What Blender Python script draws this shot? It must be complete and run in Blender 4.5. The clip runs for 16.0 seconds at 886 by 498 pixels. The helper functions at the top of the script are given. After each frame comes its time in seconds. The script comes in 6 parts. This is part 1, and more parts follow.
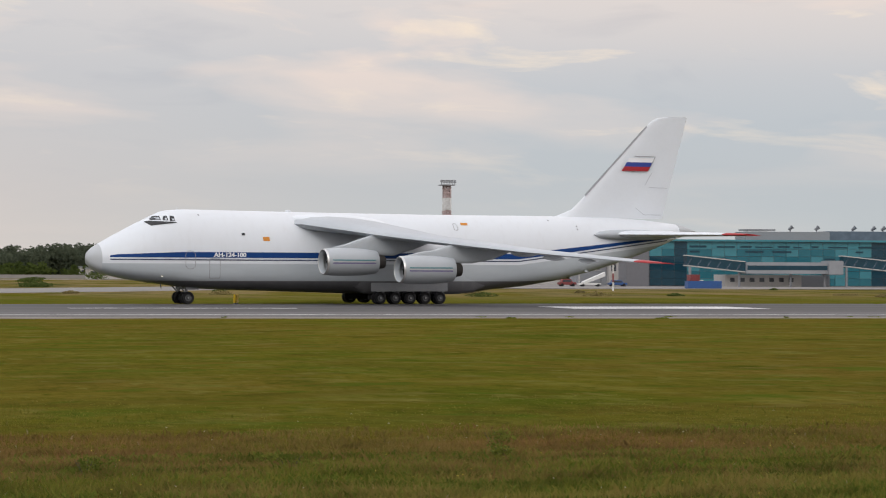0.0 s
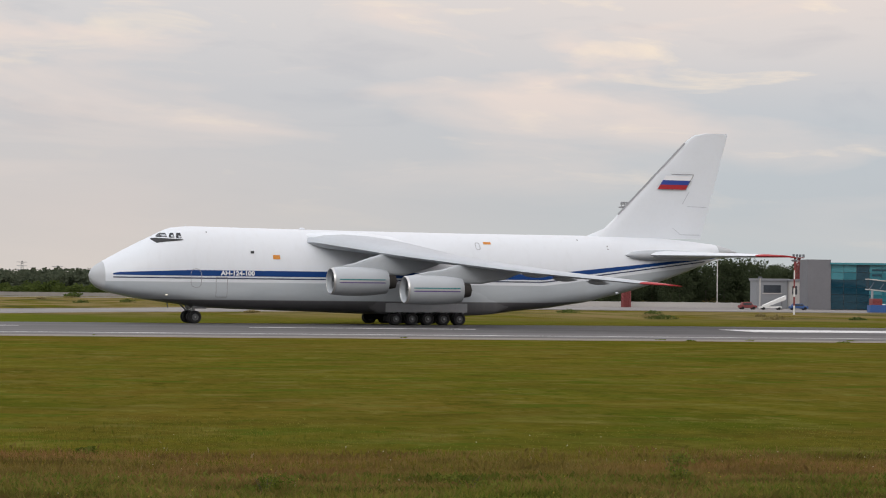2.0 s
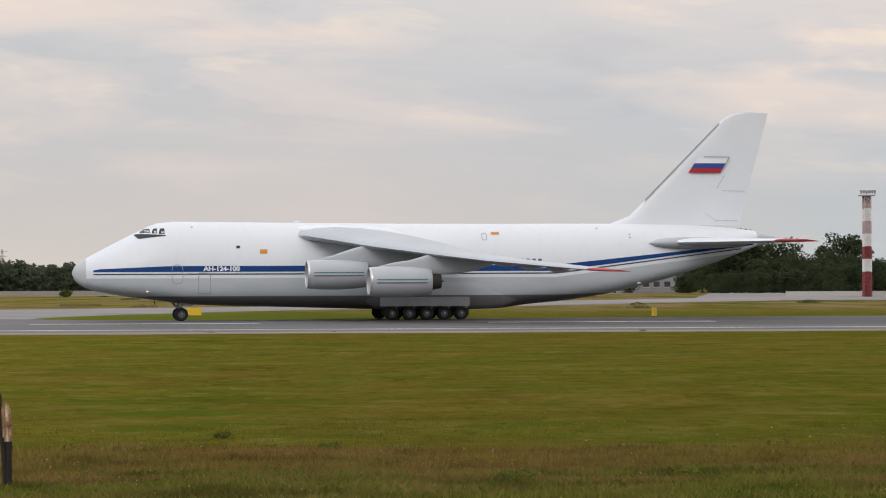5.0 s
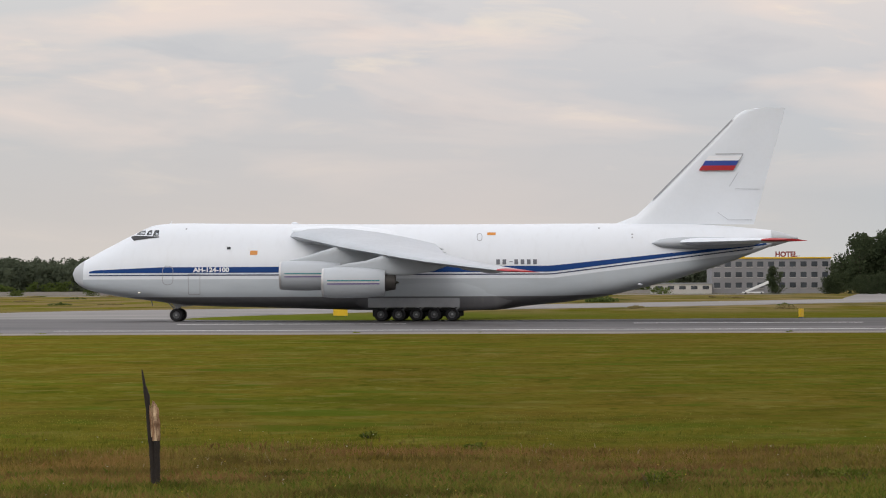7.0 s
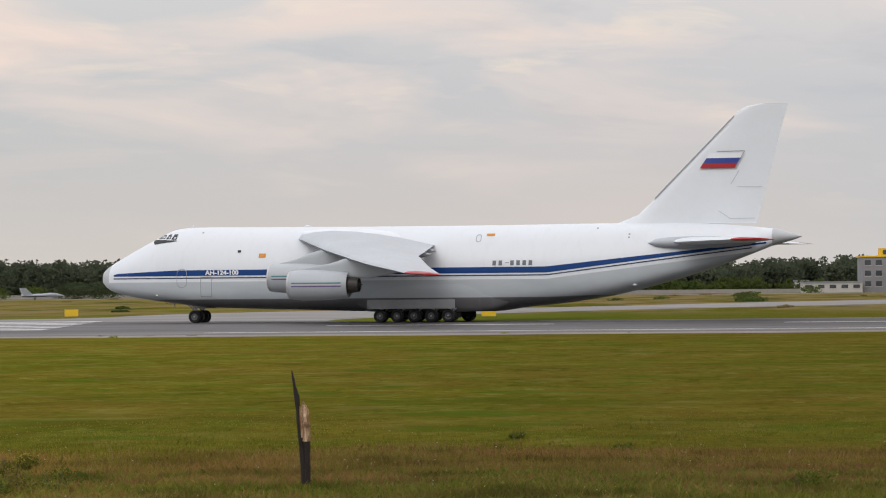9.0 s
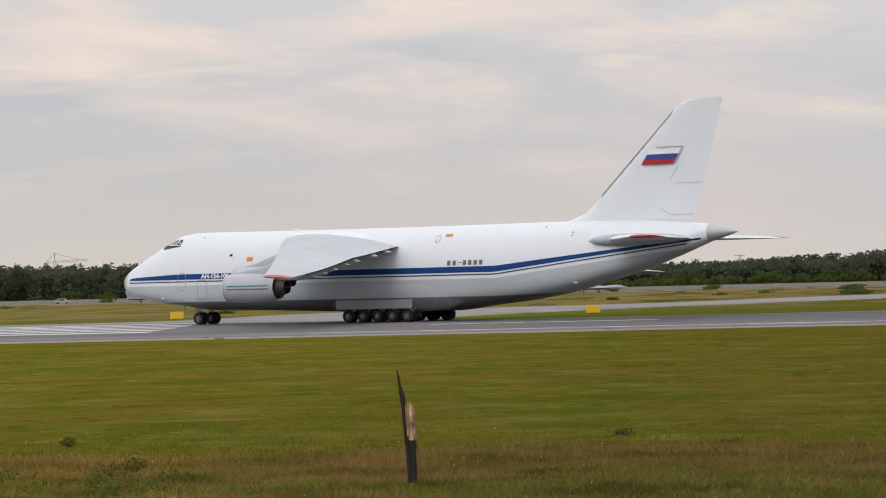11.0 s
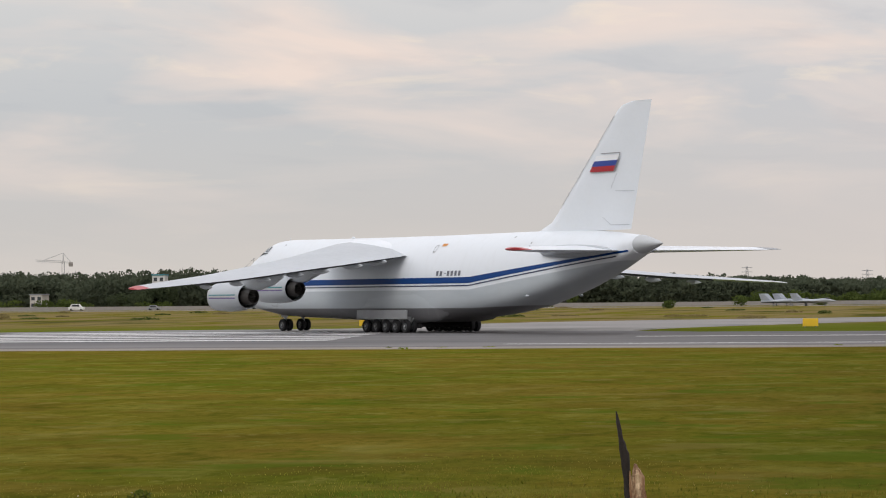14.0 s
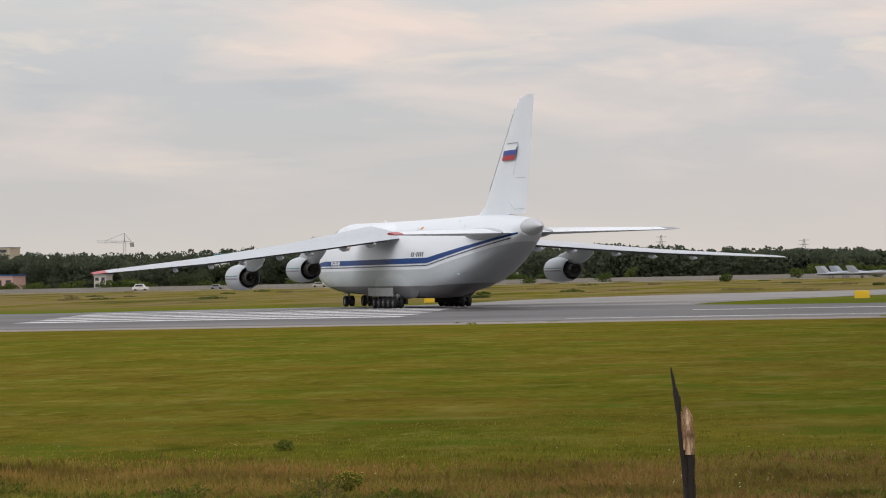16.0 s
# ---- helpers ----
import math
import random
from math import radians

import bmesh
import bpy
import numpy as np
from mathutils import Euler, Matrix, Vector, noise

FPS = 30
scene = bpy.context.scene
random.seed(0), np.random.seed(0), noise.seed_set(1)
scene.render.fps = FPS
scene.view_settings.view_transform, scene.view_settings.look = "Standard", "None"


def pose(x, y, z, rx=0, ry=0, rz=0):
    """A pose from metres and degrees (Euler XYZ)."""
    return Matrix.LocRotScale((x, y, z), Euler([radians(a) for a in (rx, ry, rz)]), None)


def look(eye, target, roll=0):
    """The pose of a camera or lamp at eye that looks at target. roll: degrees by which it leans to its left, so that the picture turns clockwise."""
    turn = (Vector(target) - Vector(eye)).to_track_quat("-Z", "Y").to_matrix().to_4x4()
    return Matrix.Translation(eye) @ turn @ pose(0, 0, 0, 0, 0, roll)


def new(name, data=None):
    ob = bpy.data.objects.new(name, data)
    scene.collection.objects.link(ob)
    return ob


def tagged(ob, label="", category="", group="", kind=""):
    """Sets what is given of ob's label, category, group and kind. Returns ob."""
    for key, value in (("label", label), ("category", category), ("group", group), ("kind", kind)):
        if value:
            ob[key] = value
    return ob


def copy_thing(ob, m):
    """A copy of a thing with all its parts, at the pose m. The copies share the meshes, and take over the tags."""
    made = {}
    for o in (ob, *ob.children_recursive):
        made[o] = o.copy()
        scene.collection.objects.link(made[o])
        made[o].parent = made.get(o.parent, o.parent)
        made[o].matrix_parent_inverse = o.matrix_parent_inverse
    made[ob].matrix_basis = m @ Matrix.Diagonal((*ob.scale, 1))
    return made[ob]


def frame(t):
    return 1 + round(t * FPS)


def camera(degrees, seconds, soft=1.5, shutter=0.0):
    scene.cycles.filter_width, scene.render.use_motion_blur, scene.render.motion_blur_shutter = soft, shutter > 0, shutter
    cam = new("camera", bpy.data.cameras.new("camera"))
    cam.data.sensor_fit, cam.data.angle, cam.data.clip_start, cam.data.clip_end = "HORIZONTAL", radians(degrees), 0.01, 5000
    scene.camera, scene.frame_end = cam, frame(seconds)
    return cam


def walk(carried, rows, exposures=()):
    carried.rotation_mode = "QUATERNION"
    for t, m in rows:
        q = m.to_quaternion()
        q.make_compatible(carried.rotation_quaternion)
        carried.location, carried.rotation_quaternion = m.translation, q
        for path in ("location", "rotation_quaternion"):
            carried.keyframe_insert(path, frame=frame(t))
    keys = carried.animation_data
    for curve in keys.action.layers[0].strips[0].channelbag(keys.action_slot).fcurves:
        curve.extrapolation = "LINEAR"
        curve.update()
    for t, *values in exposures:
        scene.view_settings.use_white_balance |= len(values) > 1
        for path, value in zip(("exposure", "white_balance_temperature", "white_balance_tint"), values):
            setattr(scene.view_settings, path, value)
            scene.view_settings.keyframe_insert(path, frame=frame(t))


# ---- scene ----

# ---- camera: a long lens on a raised stand, panning with the aircraft ----
cam = camera(19.106, 16.0, soft=1.05, shutter=0.25)
# seconds, eye, pan to the left, tilt up, lean
CAMERA_ROWS = [
    (0, 0, 0, 3.6, -12.059, 0.457, 0.211),
    (0.5, 0, 0, 3.6, -10.735, 0.814, 0.116),
    (1, 0, 0, 3.6, -9.685, 0.954, 0.282),
    (1.5, 0, 0, 3.6, -8.6, 0.753, 0.476),
    (2, 0, 0, 3.6, -8.149, 0.897, 0.624),
    (2.5, 0, 0, 3.6, -7.426, 0.664, 0.628),
    (3, 0, 0, 3.6, -6.704, 0.625, 0.33),
    (3.5, 0, 0, 3.6, -5.676, 0.637, 0.332),
    (4, 0, 0, 3.6, -4.695, 0.543, 0.443),
    (4.5, 0, 0, 3.6, -3.838, 0.728, 0.076),
    (7, 0, 0, 3.6, 0.176, 0.77, -0.204),
    (7.5, 0, 0, 3.6, 0.781, 0.652, -0.179),
    (8, 0, 0, 3.6, 1.459, 0.526, -0.261),
    (8.5, 0, 0, 3.6, 2.538, 0.702, -0.266),
    (9, 0, 0, 3.6, 3.399, 0.798, -0.501),
    (11.5, 0, 0, 3.6, 6.151, 0.778, -1.359),
    (12, 0, 0, 3.6, 6.845, 0.711, -1.363),
    (12.5, 0, 0, 3.6, 7.851, 0.442, -1.331),
    (13, -0.48, 3.54, 3.57, 8.123, 1.199, -0.245),
    (13.5, -2.35, 18.41, 3.38, 9.457, 1.298, -0.372),
    (14, -2.43, 18.76, 3.35, 10.006, 1.077, -0.504),
    (14.5, -2.43, 18.35, 3.37, 10.205, 0.992, -0.311),
    (15, -1.26, 9.52, 3.50, 10.473, 0.874, -0.463),
    (15.5, -1.23, 9.02, 3.50, 10.923, 0.702, -1.196),
    (16, -1.30, 9.03, 3.50, 11.252, 0.569, -1.152),
]


def aim(x, y, z, pan, tilt, roll):
    return pose(x, y, z, 90 + tilt, 0, pan) @ pose(0, 0, 0, 0, 0, roll)


walk(cam, [(t, aim(*r)) for t, *r in CAMERA_ROWS])

# seconds, place of the main gear on the runway, turn to the left, bank
PLANE_ROWS = [
    (0, 51.44, 264.93, 13.7, 0.38),
    (0.5, 46.98, 263.42, 13.9, 0.3),
    (1, 42.61, 262.09, 13.93, 0.37),
    (1.5, 38.41, 260.87, 13.66, 0.54),
    (2, 34.27, 259.66, 13.11, 0.45),
    (2.5, 30.21, 258.49, 12.3, 0.43),
    (3, 26.19, 257.36, 11.53, 0.39),
    (3.5, 22.29, 256.1, 10.54, 0.47),
    (4, 18.41, 254.57, 9.79, 0.19),
    (4.5, 14.6, 252.98, 8.89, 0.01),
    (7, -3.09, 249.87, -1.76, -0.12),
    (7.5, -6.4, 250.18, -4.09, -0.08),
    (8, -9.76, 250.52, -6.4, -0.04),
    (8.5, -13.16, 250.69, -8.82, 0),
    (9, -16.58, 250.97, -11.42, 0),
    (11.5, -32.78, 256.95, -27.73, 0.01),
    (12, -36.01, 258.65, -31.21, 0.08),
    (12.5, -39.16, 260.47, -34.82, 0.21),
    (13, -42.04, 262.44, -38.16, 0.26),
    (13.5, -45.55, 264.08, -41.18, 0.24),
    (14, -48.34, 266.92, -44.74, 0.23),
    (14.5, -51.12, 269.98, -48.39, 0.25),
    (15, -53.13, 273.55, -52.55, 0.30),
    (15.5, -55.46, 276.77, -56.34, 0.31),
    (16, -57.61, 279.95, -59.96, 0.30),
]

# ---- world and light ----
SUN_ELEVATION, SUN_AZIMUTH = 38, 200


def make_world():
    world = bpy.data.worlds.new("overcast_evening_sky")
    scene.world = world
    world.use_nodes = True
    nt = world.node_tree
    nt.nodes.clear()
    N, L = nt.nodes.new, nt.links.new

    def math_node(op, a, b=None, c=None):
        n = N("ShaderNodeMath")
        n.operation = op
        for k, v in enumerate((a, b, c)):
            if v is None:
                continue
            if isinstance(v, (int, float)):
                n.inputs[k].default_value = v
            else:
                L(v, n.inputs[k])
        return n.outputs[0]

    def noise_node(vec, scale, detail, rough=0.55, distortion=0.0):
        n = N("ShaderNodeTexNoise")
        L(vec, n.inputs["Vector"])
        n.inputs["Scale"].default_value = scale
        n.inputs["Detail"].default_value = detail
        n.inputs["Roughness"].default_value = rough
        n.inputs["Distortion"].default_value = distortion
        return n.outputs["Fac"]

    def ramp(fac, stops):
        n = N("ShaderNodeValToRGB")
        L(fac, n.inputs[0])
        els = n.color_ramp.elements
        while len(els) < len(stops):
            els.new(0.5)
        for e, (p, c) in zip(els, stops):
            e.position, e.color = p, (*c, 1)
        return n.outputs[0]

    def mix(kind, fac, a, b):
        n = N("ShaderNodeMixRGB")
        n.blend_type = kind
        for k, v in enumerate((fac, a, b)):
            if isinstance(v, (int, float)):
                n.inputs[k].default_value = v
            elif isinstance(v, tuple):
                n.inputs[k].default_value = (*v, 1)
            else:
                L(v, n.inputs[k])
        return n.outputs[0]

    coord = N("ShaderNodeTexCoord")
    sep = N("ShaderNodeSeparateXYZ")
    L(coord.outputs["Generated"], sep.inputs[0])
    x, y, z = sep.outputs
    azimuth = math_node("ARCTAN2", x, y)
    # thin cloud sheets lie flat: stretched along the horizon, packed towards it
    height = math_node("MAXIMUM", z, 0.0)
    comb = N("ShaderNodeCombineXYZ")
    L(math_node("MULTIPLY", azimuth, 6.5), comb.inputs[0])
    L(math_node("ADD", math_node("MULTIPLY", math_node("POWER", height, 0.8), 22.0), math_node("MULTIPLY", azimuth, 1.2)), comb.inputs[1])
    flat = comb.outputs[0]
    big = noise_node(flat, 1.15, 5, 0.5, 0.4)
    fine = noise_node(flat, 2.3, 7, 0.55, 0.5)
    # base tone by height: pale and warm at the horizon, blue-grey above, brighter overhead
    tone = ramp(math_node("MULTIPLY", height, 1.0),
                [(0.0, SKY_TONES[0]), (0.03, SKY_TONES[1]), (0.075, SKY_TONES[2]), (0.115, SKY_TONES[3]), (0.3, SKY_TONES[4]), (1.0, SKY_TONES[5])])
    # the sheet thins towards the east: cooler low down, with warmer lit edges above
    east = ramp(math_node("ADD", math_node("MULTIPLY", azimuth, 1.0), 0.5), [(0.52, (0, 0, 0)), (0.74, (1, 1, 1))])
    tone = mix("MULTIPLY", math_node("MULTIPLY", east, ramp(height, [(0.01, (1, 1, 1)), (0.12, (0.2,) * 3)])), tone, (0.79, 0.93, 1.02))
    west = ramp(math_node("ADD", math_node("MULTIPLY", azimuth, 1.0), 0.5), [(0.28, (1, 1, 1)), (0.5, (0, 0, 0))])
    tone = mix("MULTIPLY", west, tone, (0.945, 0.975, 0.975))
    warm = ramp(big, [(0.46, (0, 0, 0)), (0.66, (1, 1, 1))])
    warm = math_node("MAXIMUM", warm, math_node("MULTIPLY", math_node("MULTIPLY", east, 0.6), ramp(height, [(0.055, (0, 0, 0)), (0.11, (1, 1, 1))])))
    high = ramp(height, [(0.03, (0.12,) * 3), (0.085, (1, 1, 1))])
    col = mix("MIX", math_node("MULTIPLY", math_node("MULTIPLY", warm, high), 0.95), tone, (0.90, 0.75, 0.67))
    wisps = ramp(fine, [(0.57, (0, 0, 0)), (0.72, (1, 1, 1))])
    lit = math_node("ADD", math_node("MULTIPLY", east, 0.35), 0.5)
    col = mix("MIX", math_node("MULTIPLY", math_node("MULTIPLY", wisps, high), lit), col, (1.02, 0.85, 0.67))
    dark = ramp(fine, [(0.28, (1, 1, 1)), (0.44, (0, 0, 0))])
    col = mix("MULTIPLY", math_node("MULTIPLY", math_node("MULTIPLY", dark, high), 0.45), col, (0.80, 0.83, 0.88))
    sky = N("ShaderNodeTexSky")
    sky.sky_type, sky.sun_disc = "NISHITA", False
    sky.sun_elevation, sky.sun_rotation = radians(SUN_ELEVATION), radians(SUN_AZIMUTH)
    clear = N("ShaderNodeBackground")
    L(sky.outputs[0], clear.inputs[0])
    clear.inputs[1].default_value = 0.05
    cloud = N("ShaderNodeBackground")
    L(col, cloud.inputs[0])
    cloud.inputs[1].default_value = 1.0
    both = N("ShaderNodeMixShader")
    both.inputs[0].default_value = 0.94
    L(clear.outputs[0], both.inputs[1])
    L(cloud.outputs[0], both.inputs[2])
    out = N("ShaderNodeOutputWorld")
    L(both.outputs[0], out.inputs[0])


# horizon, low, middle, upper edge of the view, half-way up, overhead
SKY_TONES = [(0.70, 0.635, 0.59), (0.645, 0.60, 0.585), (0.615, 0.605, 0.62), (0.72, 0.69, 0.685), (0.98, 1.0, 1.08), (1.65, 1.72, 1.88)]
make_world()

sun_data = bpy.data.lights.new("sun", "SUN")
sun_data.energy, sun_data.angle, sun_data.color = 0.7, radians(25), (1.0, 0.95, 0.88)
sun = new("sun", sun_data)
a, e = radians(SUN_AZIMUTH), radians(SUN_ELEVATION)
sun.matrix_world = look((300 * math.sin(a) * math.cos(e), 300 * math.cos(a) * math.cos(e), 300 * math.sin(e)), (0, 0, 0))

# ---- materials ----


class Nodes:
    """A short way to write node materials."""

    def __init__(self, name):
        self.mat = bpy.data.materials.new(name)
        self.mat.use_nodes = True
        self.nt = self.mat.node_tree
        self.bsdf = self.nt.nodes["Principled BSDF"]
        self.coord = self.nt.nodes.new("ShaderNodeTexCoord").outputs["Object"]

    def n(self, kind):
        return self.nt.nodes.new(kind)

    def put(self, value, socket):
        if isinstance(value, (int, float)):
            socket.default_value = value
        elif isinstance(value, tuple):
            socket.default_value = (*value, 1) if len(value) == 3 and len(socket.default_value) == 4 else value
        else:
            self.nt.links.new(value, socket)

    def noise(self, scale, detail=4, rough=0.55, stretch=(1, 1, 1), vec=None):
        m = self.n("ShaderNodeMapping")
        m.inputs["Scale"].default_value = stretch
        self.put(vec or self.coord, m.inputs["Vector"])
        t = self.n("ShaderNodeTexNoise")
        self.put(m.outputs[0], t.inputs["Vector"])
        t.inputs["Scale"].default_value, t.inputs["Detail"].default_value, t.inputs["Roughness"].default_value = scale, detail, rough
        return t.outputs["Fac"]

    def ramp(self, fac, *stops):
        r = self.n("ShaderNodeValToRGB")
        self.put(fac, r.inputs[0])
        while len(r.color_ramp.elements) < len(stops):
            r.color_ramp.elements.new(0.5)
        for el, (p, c) in zip(r.color_ramp.elements, stops):
            el.position, el.color = p, (c, c, c, 1) if isinstance(c, (int, float)) else (*c, 1)
        return r.outputs[0]

    def mix(self, fac, a, b, kind="MIX"):
        x = self.n("ShaderNodeMixRGB")
        x.blend_type = kind
        self.put(fac, x.inputs[0]), self.put(a, x.inputs[1]), self.put(b, x.inputs[2])
        return x.outputs[0]

    def math(self, op, a, b=0.0):
        x = self.n("ShaderNodeMath")
        x.operation = op
        self.put(a, x.inputs[0]), self.put(b, x.inputs[1])
        return x.outputs[0]

    def axis(self, k):
        s = self.n("ShaderNodeSeparateXYZ")
        self.put(self.coord, s.inputs[0])
        return s.outputs[k]

    def bump(self, height, strength, distance):
        b = self.n("ShaderNodeBump")
        b.inputs["Strength"].default_value, b.inputs["Distance"].default_value = strength, distance
        self.put(height, b.inputs["Height"])
        self.put(b.outputs[0], self.bsdf.inputs["Normal"])

    def leafy(self, color, share=0.5):
        """Thin leaves: as much light comes through them as off them."""
        mat = self.done(color, 0.9, spec=0.1)
        through_leaf = self.n("ShaderNodeBsdfTranslucent")
        self.put(color, through_leaf.inputs["Color"])
        both = self.n("ShaderNodeMixShader")
        both.inputs[0].default_value = share
        self.put(self.bsdf.outputs[0], both.inputs[1])
        self.put(through_leaf.outputs[0], both.inputs[2])
        self.put(both.outputs[0], self.nt.nodes["Material Output"].inputs["Surface"])
        return mat

    def done(self, color, rough=0.6, metal=0.0, spec=0.5):
        self.put(color, self.bsdf.inputs["Base Color"])
        self.put(rough, self.bsdf.inputs["Roughness"])
        self.put(metal, self.bsdf.inputs["Metallic"])
        self.bsdf.inputs["Specular IOR Level"].default_value = spec
        return self.mat


def plain(name, color, rough=0.6, metal=0.0, wear=0.12, scale=3.0, spec=0.5):
    """Painted or bare surface with faint stains at two sizes."""
    m = Nodes(name)
    big, small = m.noise(scale * 0.25, 3), m.noise(scale * 4, 5)
    low = tuple(c * (1 - wear) for c in color)
    c = m.mix(m.ramp(big, (0.3, 0.0), (0.7, 1.0)), low, color)
    c = m.mix(m.math("MULTIPLY", m.ramp(small, (0.45, 0.0), (0.75, 1.0)), wear), c, tuple(v * 0.6 for v in color))
    return m.done(c, m.ramp(small, (0.2, rough * 0.85), (0.8, min(1, rough * 1.15))), metal, spec)


def grass_material():
    m = Nodes("mown_grass")
    y = m.axis(1)
    streak = m.noise(0.13, 7, 0.65, (0.75, 0.8, 1))
    patch = m.noise(0.05, 5, 0.6, (0.8, 0.7, 1))
    grain = m.noise(2.2, 8, 0.7, (1, 0.5, 1))
    green, olive, dry, deep = (0.077, 0.092, 0.010), (0.134, 0.113, 0.016), (0.152, 0.101, 0.022), (0.041, 0.052, 0.006)
    c = m.mix(m.ramp(streak, (0.36, 0.0), (0.62, 1.0)), green, olive)
    c = m.mix(m.math("MULTIPLY", m.ramp(patch, (0.42, 0.0), (0.66, 1.0)), 0.7), c, dry)
    c = m.mix(m.math("MULTIPLY", m.ramp(grain, (0.3, 1.0), (0.55, 0.0)), 0.6), c, deep)
    # thin pale lines of cut stalks lying along the mower's way
    lines = m.noise(0.42, 7, 0.7, (0.62, 0.42, 1))
    c = m.mix(m.math("MULTIPLY", m.ramp(lines, (0.52, 0.0), (0.68, 1.0)), 0.55), c, (0.170, 0.158, 0.036))
    c = m.mix(m.math("MULTIPLY", m.ramp(lines, (0.34, 1.0), (0.45, 0.0)), 0.6), c, deep)
    # short flecks: tufts the mower missed and bare straw between them
    flecks = m.noise(0.8, 6, 0.72, (0.9, 0.40, 1))
    c = m.mix(m.math("MULTIPLY", m.ramp(flecks, (0.57, 0.0), (0.66, 1.0)), 0.6), c, deep)
    c = m.mix(m.math("MULTIPLY", m.ramp(flecks, (0.34, 1.0), (0.43, 0.0)), 0.5), c, (0.190, 0.172, 0.045))
    # drifts a stride or two wide: browner thatch, fresher tufts and pale straw
    drift = m.noise(0.5, 2.5, 0.55, (0.5, 0.55, 1))
    c = m.mix(m.math("MULTIPLY", m.ramp(drift, (0.50, 0.0), (0.62, 1.0)), 0.30), c, (0.098, 0.060, 0.014))
    tufts = m.noise(0.33, 3, 0.6, (0.55, 0.8, 1))
    c = m.mix(m.math("MULTIPLY", m.ramp(tufts, (0.36, 1.0), (0.43, 0.0)), 0.6), c, (0.060, 0.098, 0.010))
    straw = m.noise(0.9, 2, 0.5, (0.35, 0.35, 1))
    c = m.mix(m.math("MULTIPLY", m.ramp(straw, (0.60, 0.0), (0.68, 1.0)), 0.28), c, (0.190, 0.160, 0.050))
    # thatch thrown off the pavement lies brown along the runway
    verge = m.ramp(m.math("DIVIDE", m.math("ADD", y, m.math("MULTIPLY", m.noise(0.06, 3), 26.0)), 400.0), (0.445, 0.0), (0.48, 1.0), (0.525, 1.0), (0.55, 0.0))
    c = m.mix(m.math("MULTIPLY", verge, 0.12), c, (0.105, 0.064, 0.014))
    # between runway and taxiway it stays lush
    lush = m.ramp(m.math("DIVIDE", m.math("ADD", y, m.math("MULTIPLY", m.noise(0.05, 3), 30.0)), 1000.0), (0.262, 0.0), (0.275, 1.0), (0.33, 1.0), (0.37, 0.0))
    lush = m.math("MULTIPLY", lush, m.ramp(m.math("ADD", m.math("DIVIDE", m.axis(0), 200.0), 0.5), (0.50, 1.0), (0.60, 0.25)))
    c = m.mix(m.math("MULTIPLY", lush, 0.7), c, (0.082, 0.108, 0.016))
    # brighter towards the turning pad: a later rise in exposure put into the colour
    bright = m.ramp(m.math("ADD", m.math("DIVIDE", m.axis(0), 100.0), 0.5), (0.22, 1.0), (0.52, 0.0))
    c = m.mix(bright, c, (1.28, 1.28, 1.15), "MULTIPLY")
    # the uncut strip close to the fence has dry reddish seed heads
    rough_grass = m.ramp(m.math("DIVIDE", m.math("ADD", y, m.math("MULTIPLY", m.noise(0.16, 5), 16.0)), 100.0), (0.615, 1.0), (0.68, 0.0))
    band = m.ramp(m.noise(0.5, 6, 0.65, (0.35, 1, 1)), (0.38, 0.0), (0.62, 1.0))
    c = m.mix(m.math("MULTIPLY", m.math("MULTIPLY", band, rough_grass), 0.6), c, (0.150, 0.076, 0.022))
    # beyond the runway the grass is left to dry
    far = m.ramp(m.math("DIVIDE", y, 1000.0), (0.30, 0.0), (0.38, 1.0))
    far_patch = m.ramp(m.noise(0.09, 4, 0.6, (0.8, 0.2, 1)), (0.40, 0.0), (0.56, 1.0))
    c = m.mix(m.math("MULTIPLY", m.math("MULTIPLY", far, far_patch), 0.85), c, (0.205, 0.155, 0.075))
    clods = m.ramp(m.noise(0.05, 5, 0.65, (0.9, 0.25, 1)), (0.36, 1.0), (0.47, 0.0))
    c = m.mix(m.math("MULTIPLY", m.math("MULTIPLY", far, clods), 0.8), c, (0.050, 0.058, 0.017))
    m.bump(m.math("ADD", grain, m.math("MULTIPLY", streak, 0.6)), 0.9, 0.25)
    return m.done(c, 1.0, spec=0.0)


def pavement_material(name, light, dark, rubber=0.0):
    m = Nodes(name)
    long_stain, patch, grain = m.noise(0.10, 5, 0.6, (0.08, 1, 1)), m.noise(0.05, 4), m.noise(6, 6, 0.7)
    c = m.mix(m.ramp(long_stain, (0.35, 0.0), (0.66, 1.0)), light, dark)
    c = m.mix(m.math("MULTIPLY", m.ramp(patch, (0.4, 0.0), (0.7, 1.0)), 0.5), c, tuple(v * 1.3 for v in light))
    c = m.mix(m.math("MULTIPLY", m.ramp(grain, (0.4, 0.0), (0.7, 1.0)), 0.25), c, dark)
    # rubber laid down along the middle of the strip
    track = m.ramp(m.math("DIVIDE", m.axis(1), 400.0), (0.505, 0.0), (0.535, 0.75), (0.570, 1.0), (0.640, 1.0), (0.660, 0.4))
    track = m.math("MULTIPLY", track, m.ramp(m.math("ADD", m.math("DIVIDE", m.axis(0), 200.0), 0.5), (0.36, 0.25), (0.60, 1.0)))
    c = m.mix(m.math("MULTIPLY", m.math("MULTIPLY", track, m.ramp(long_stain, (0.25, 0.55), (0.6, 1.0))), rubber), c, (0.045, 0.042, 0.042))
    m.bump(grain, 0.3, 0.01)
    return m.done(c, 0.78, spec=0.35)


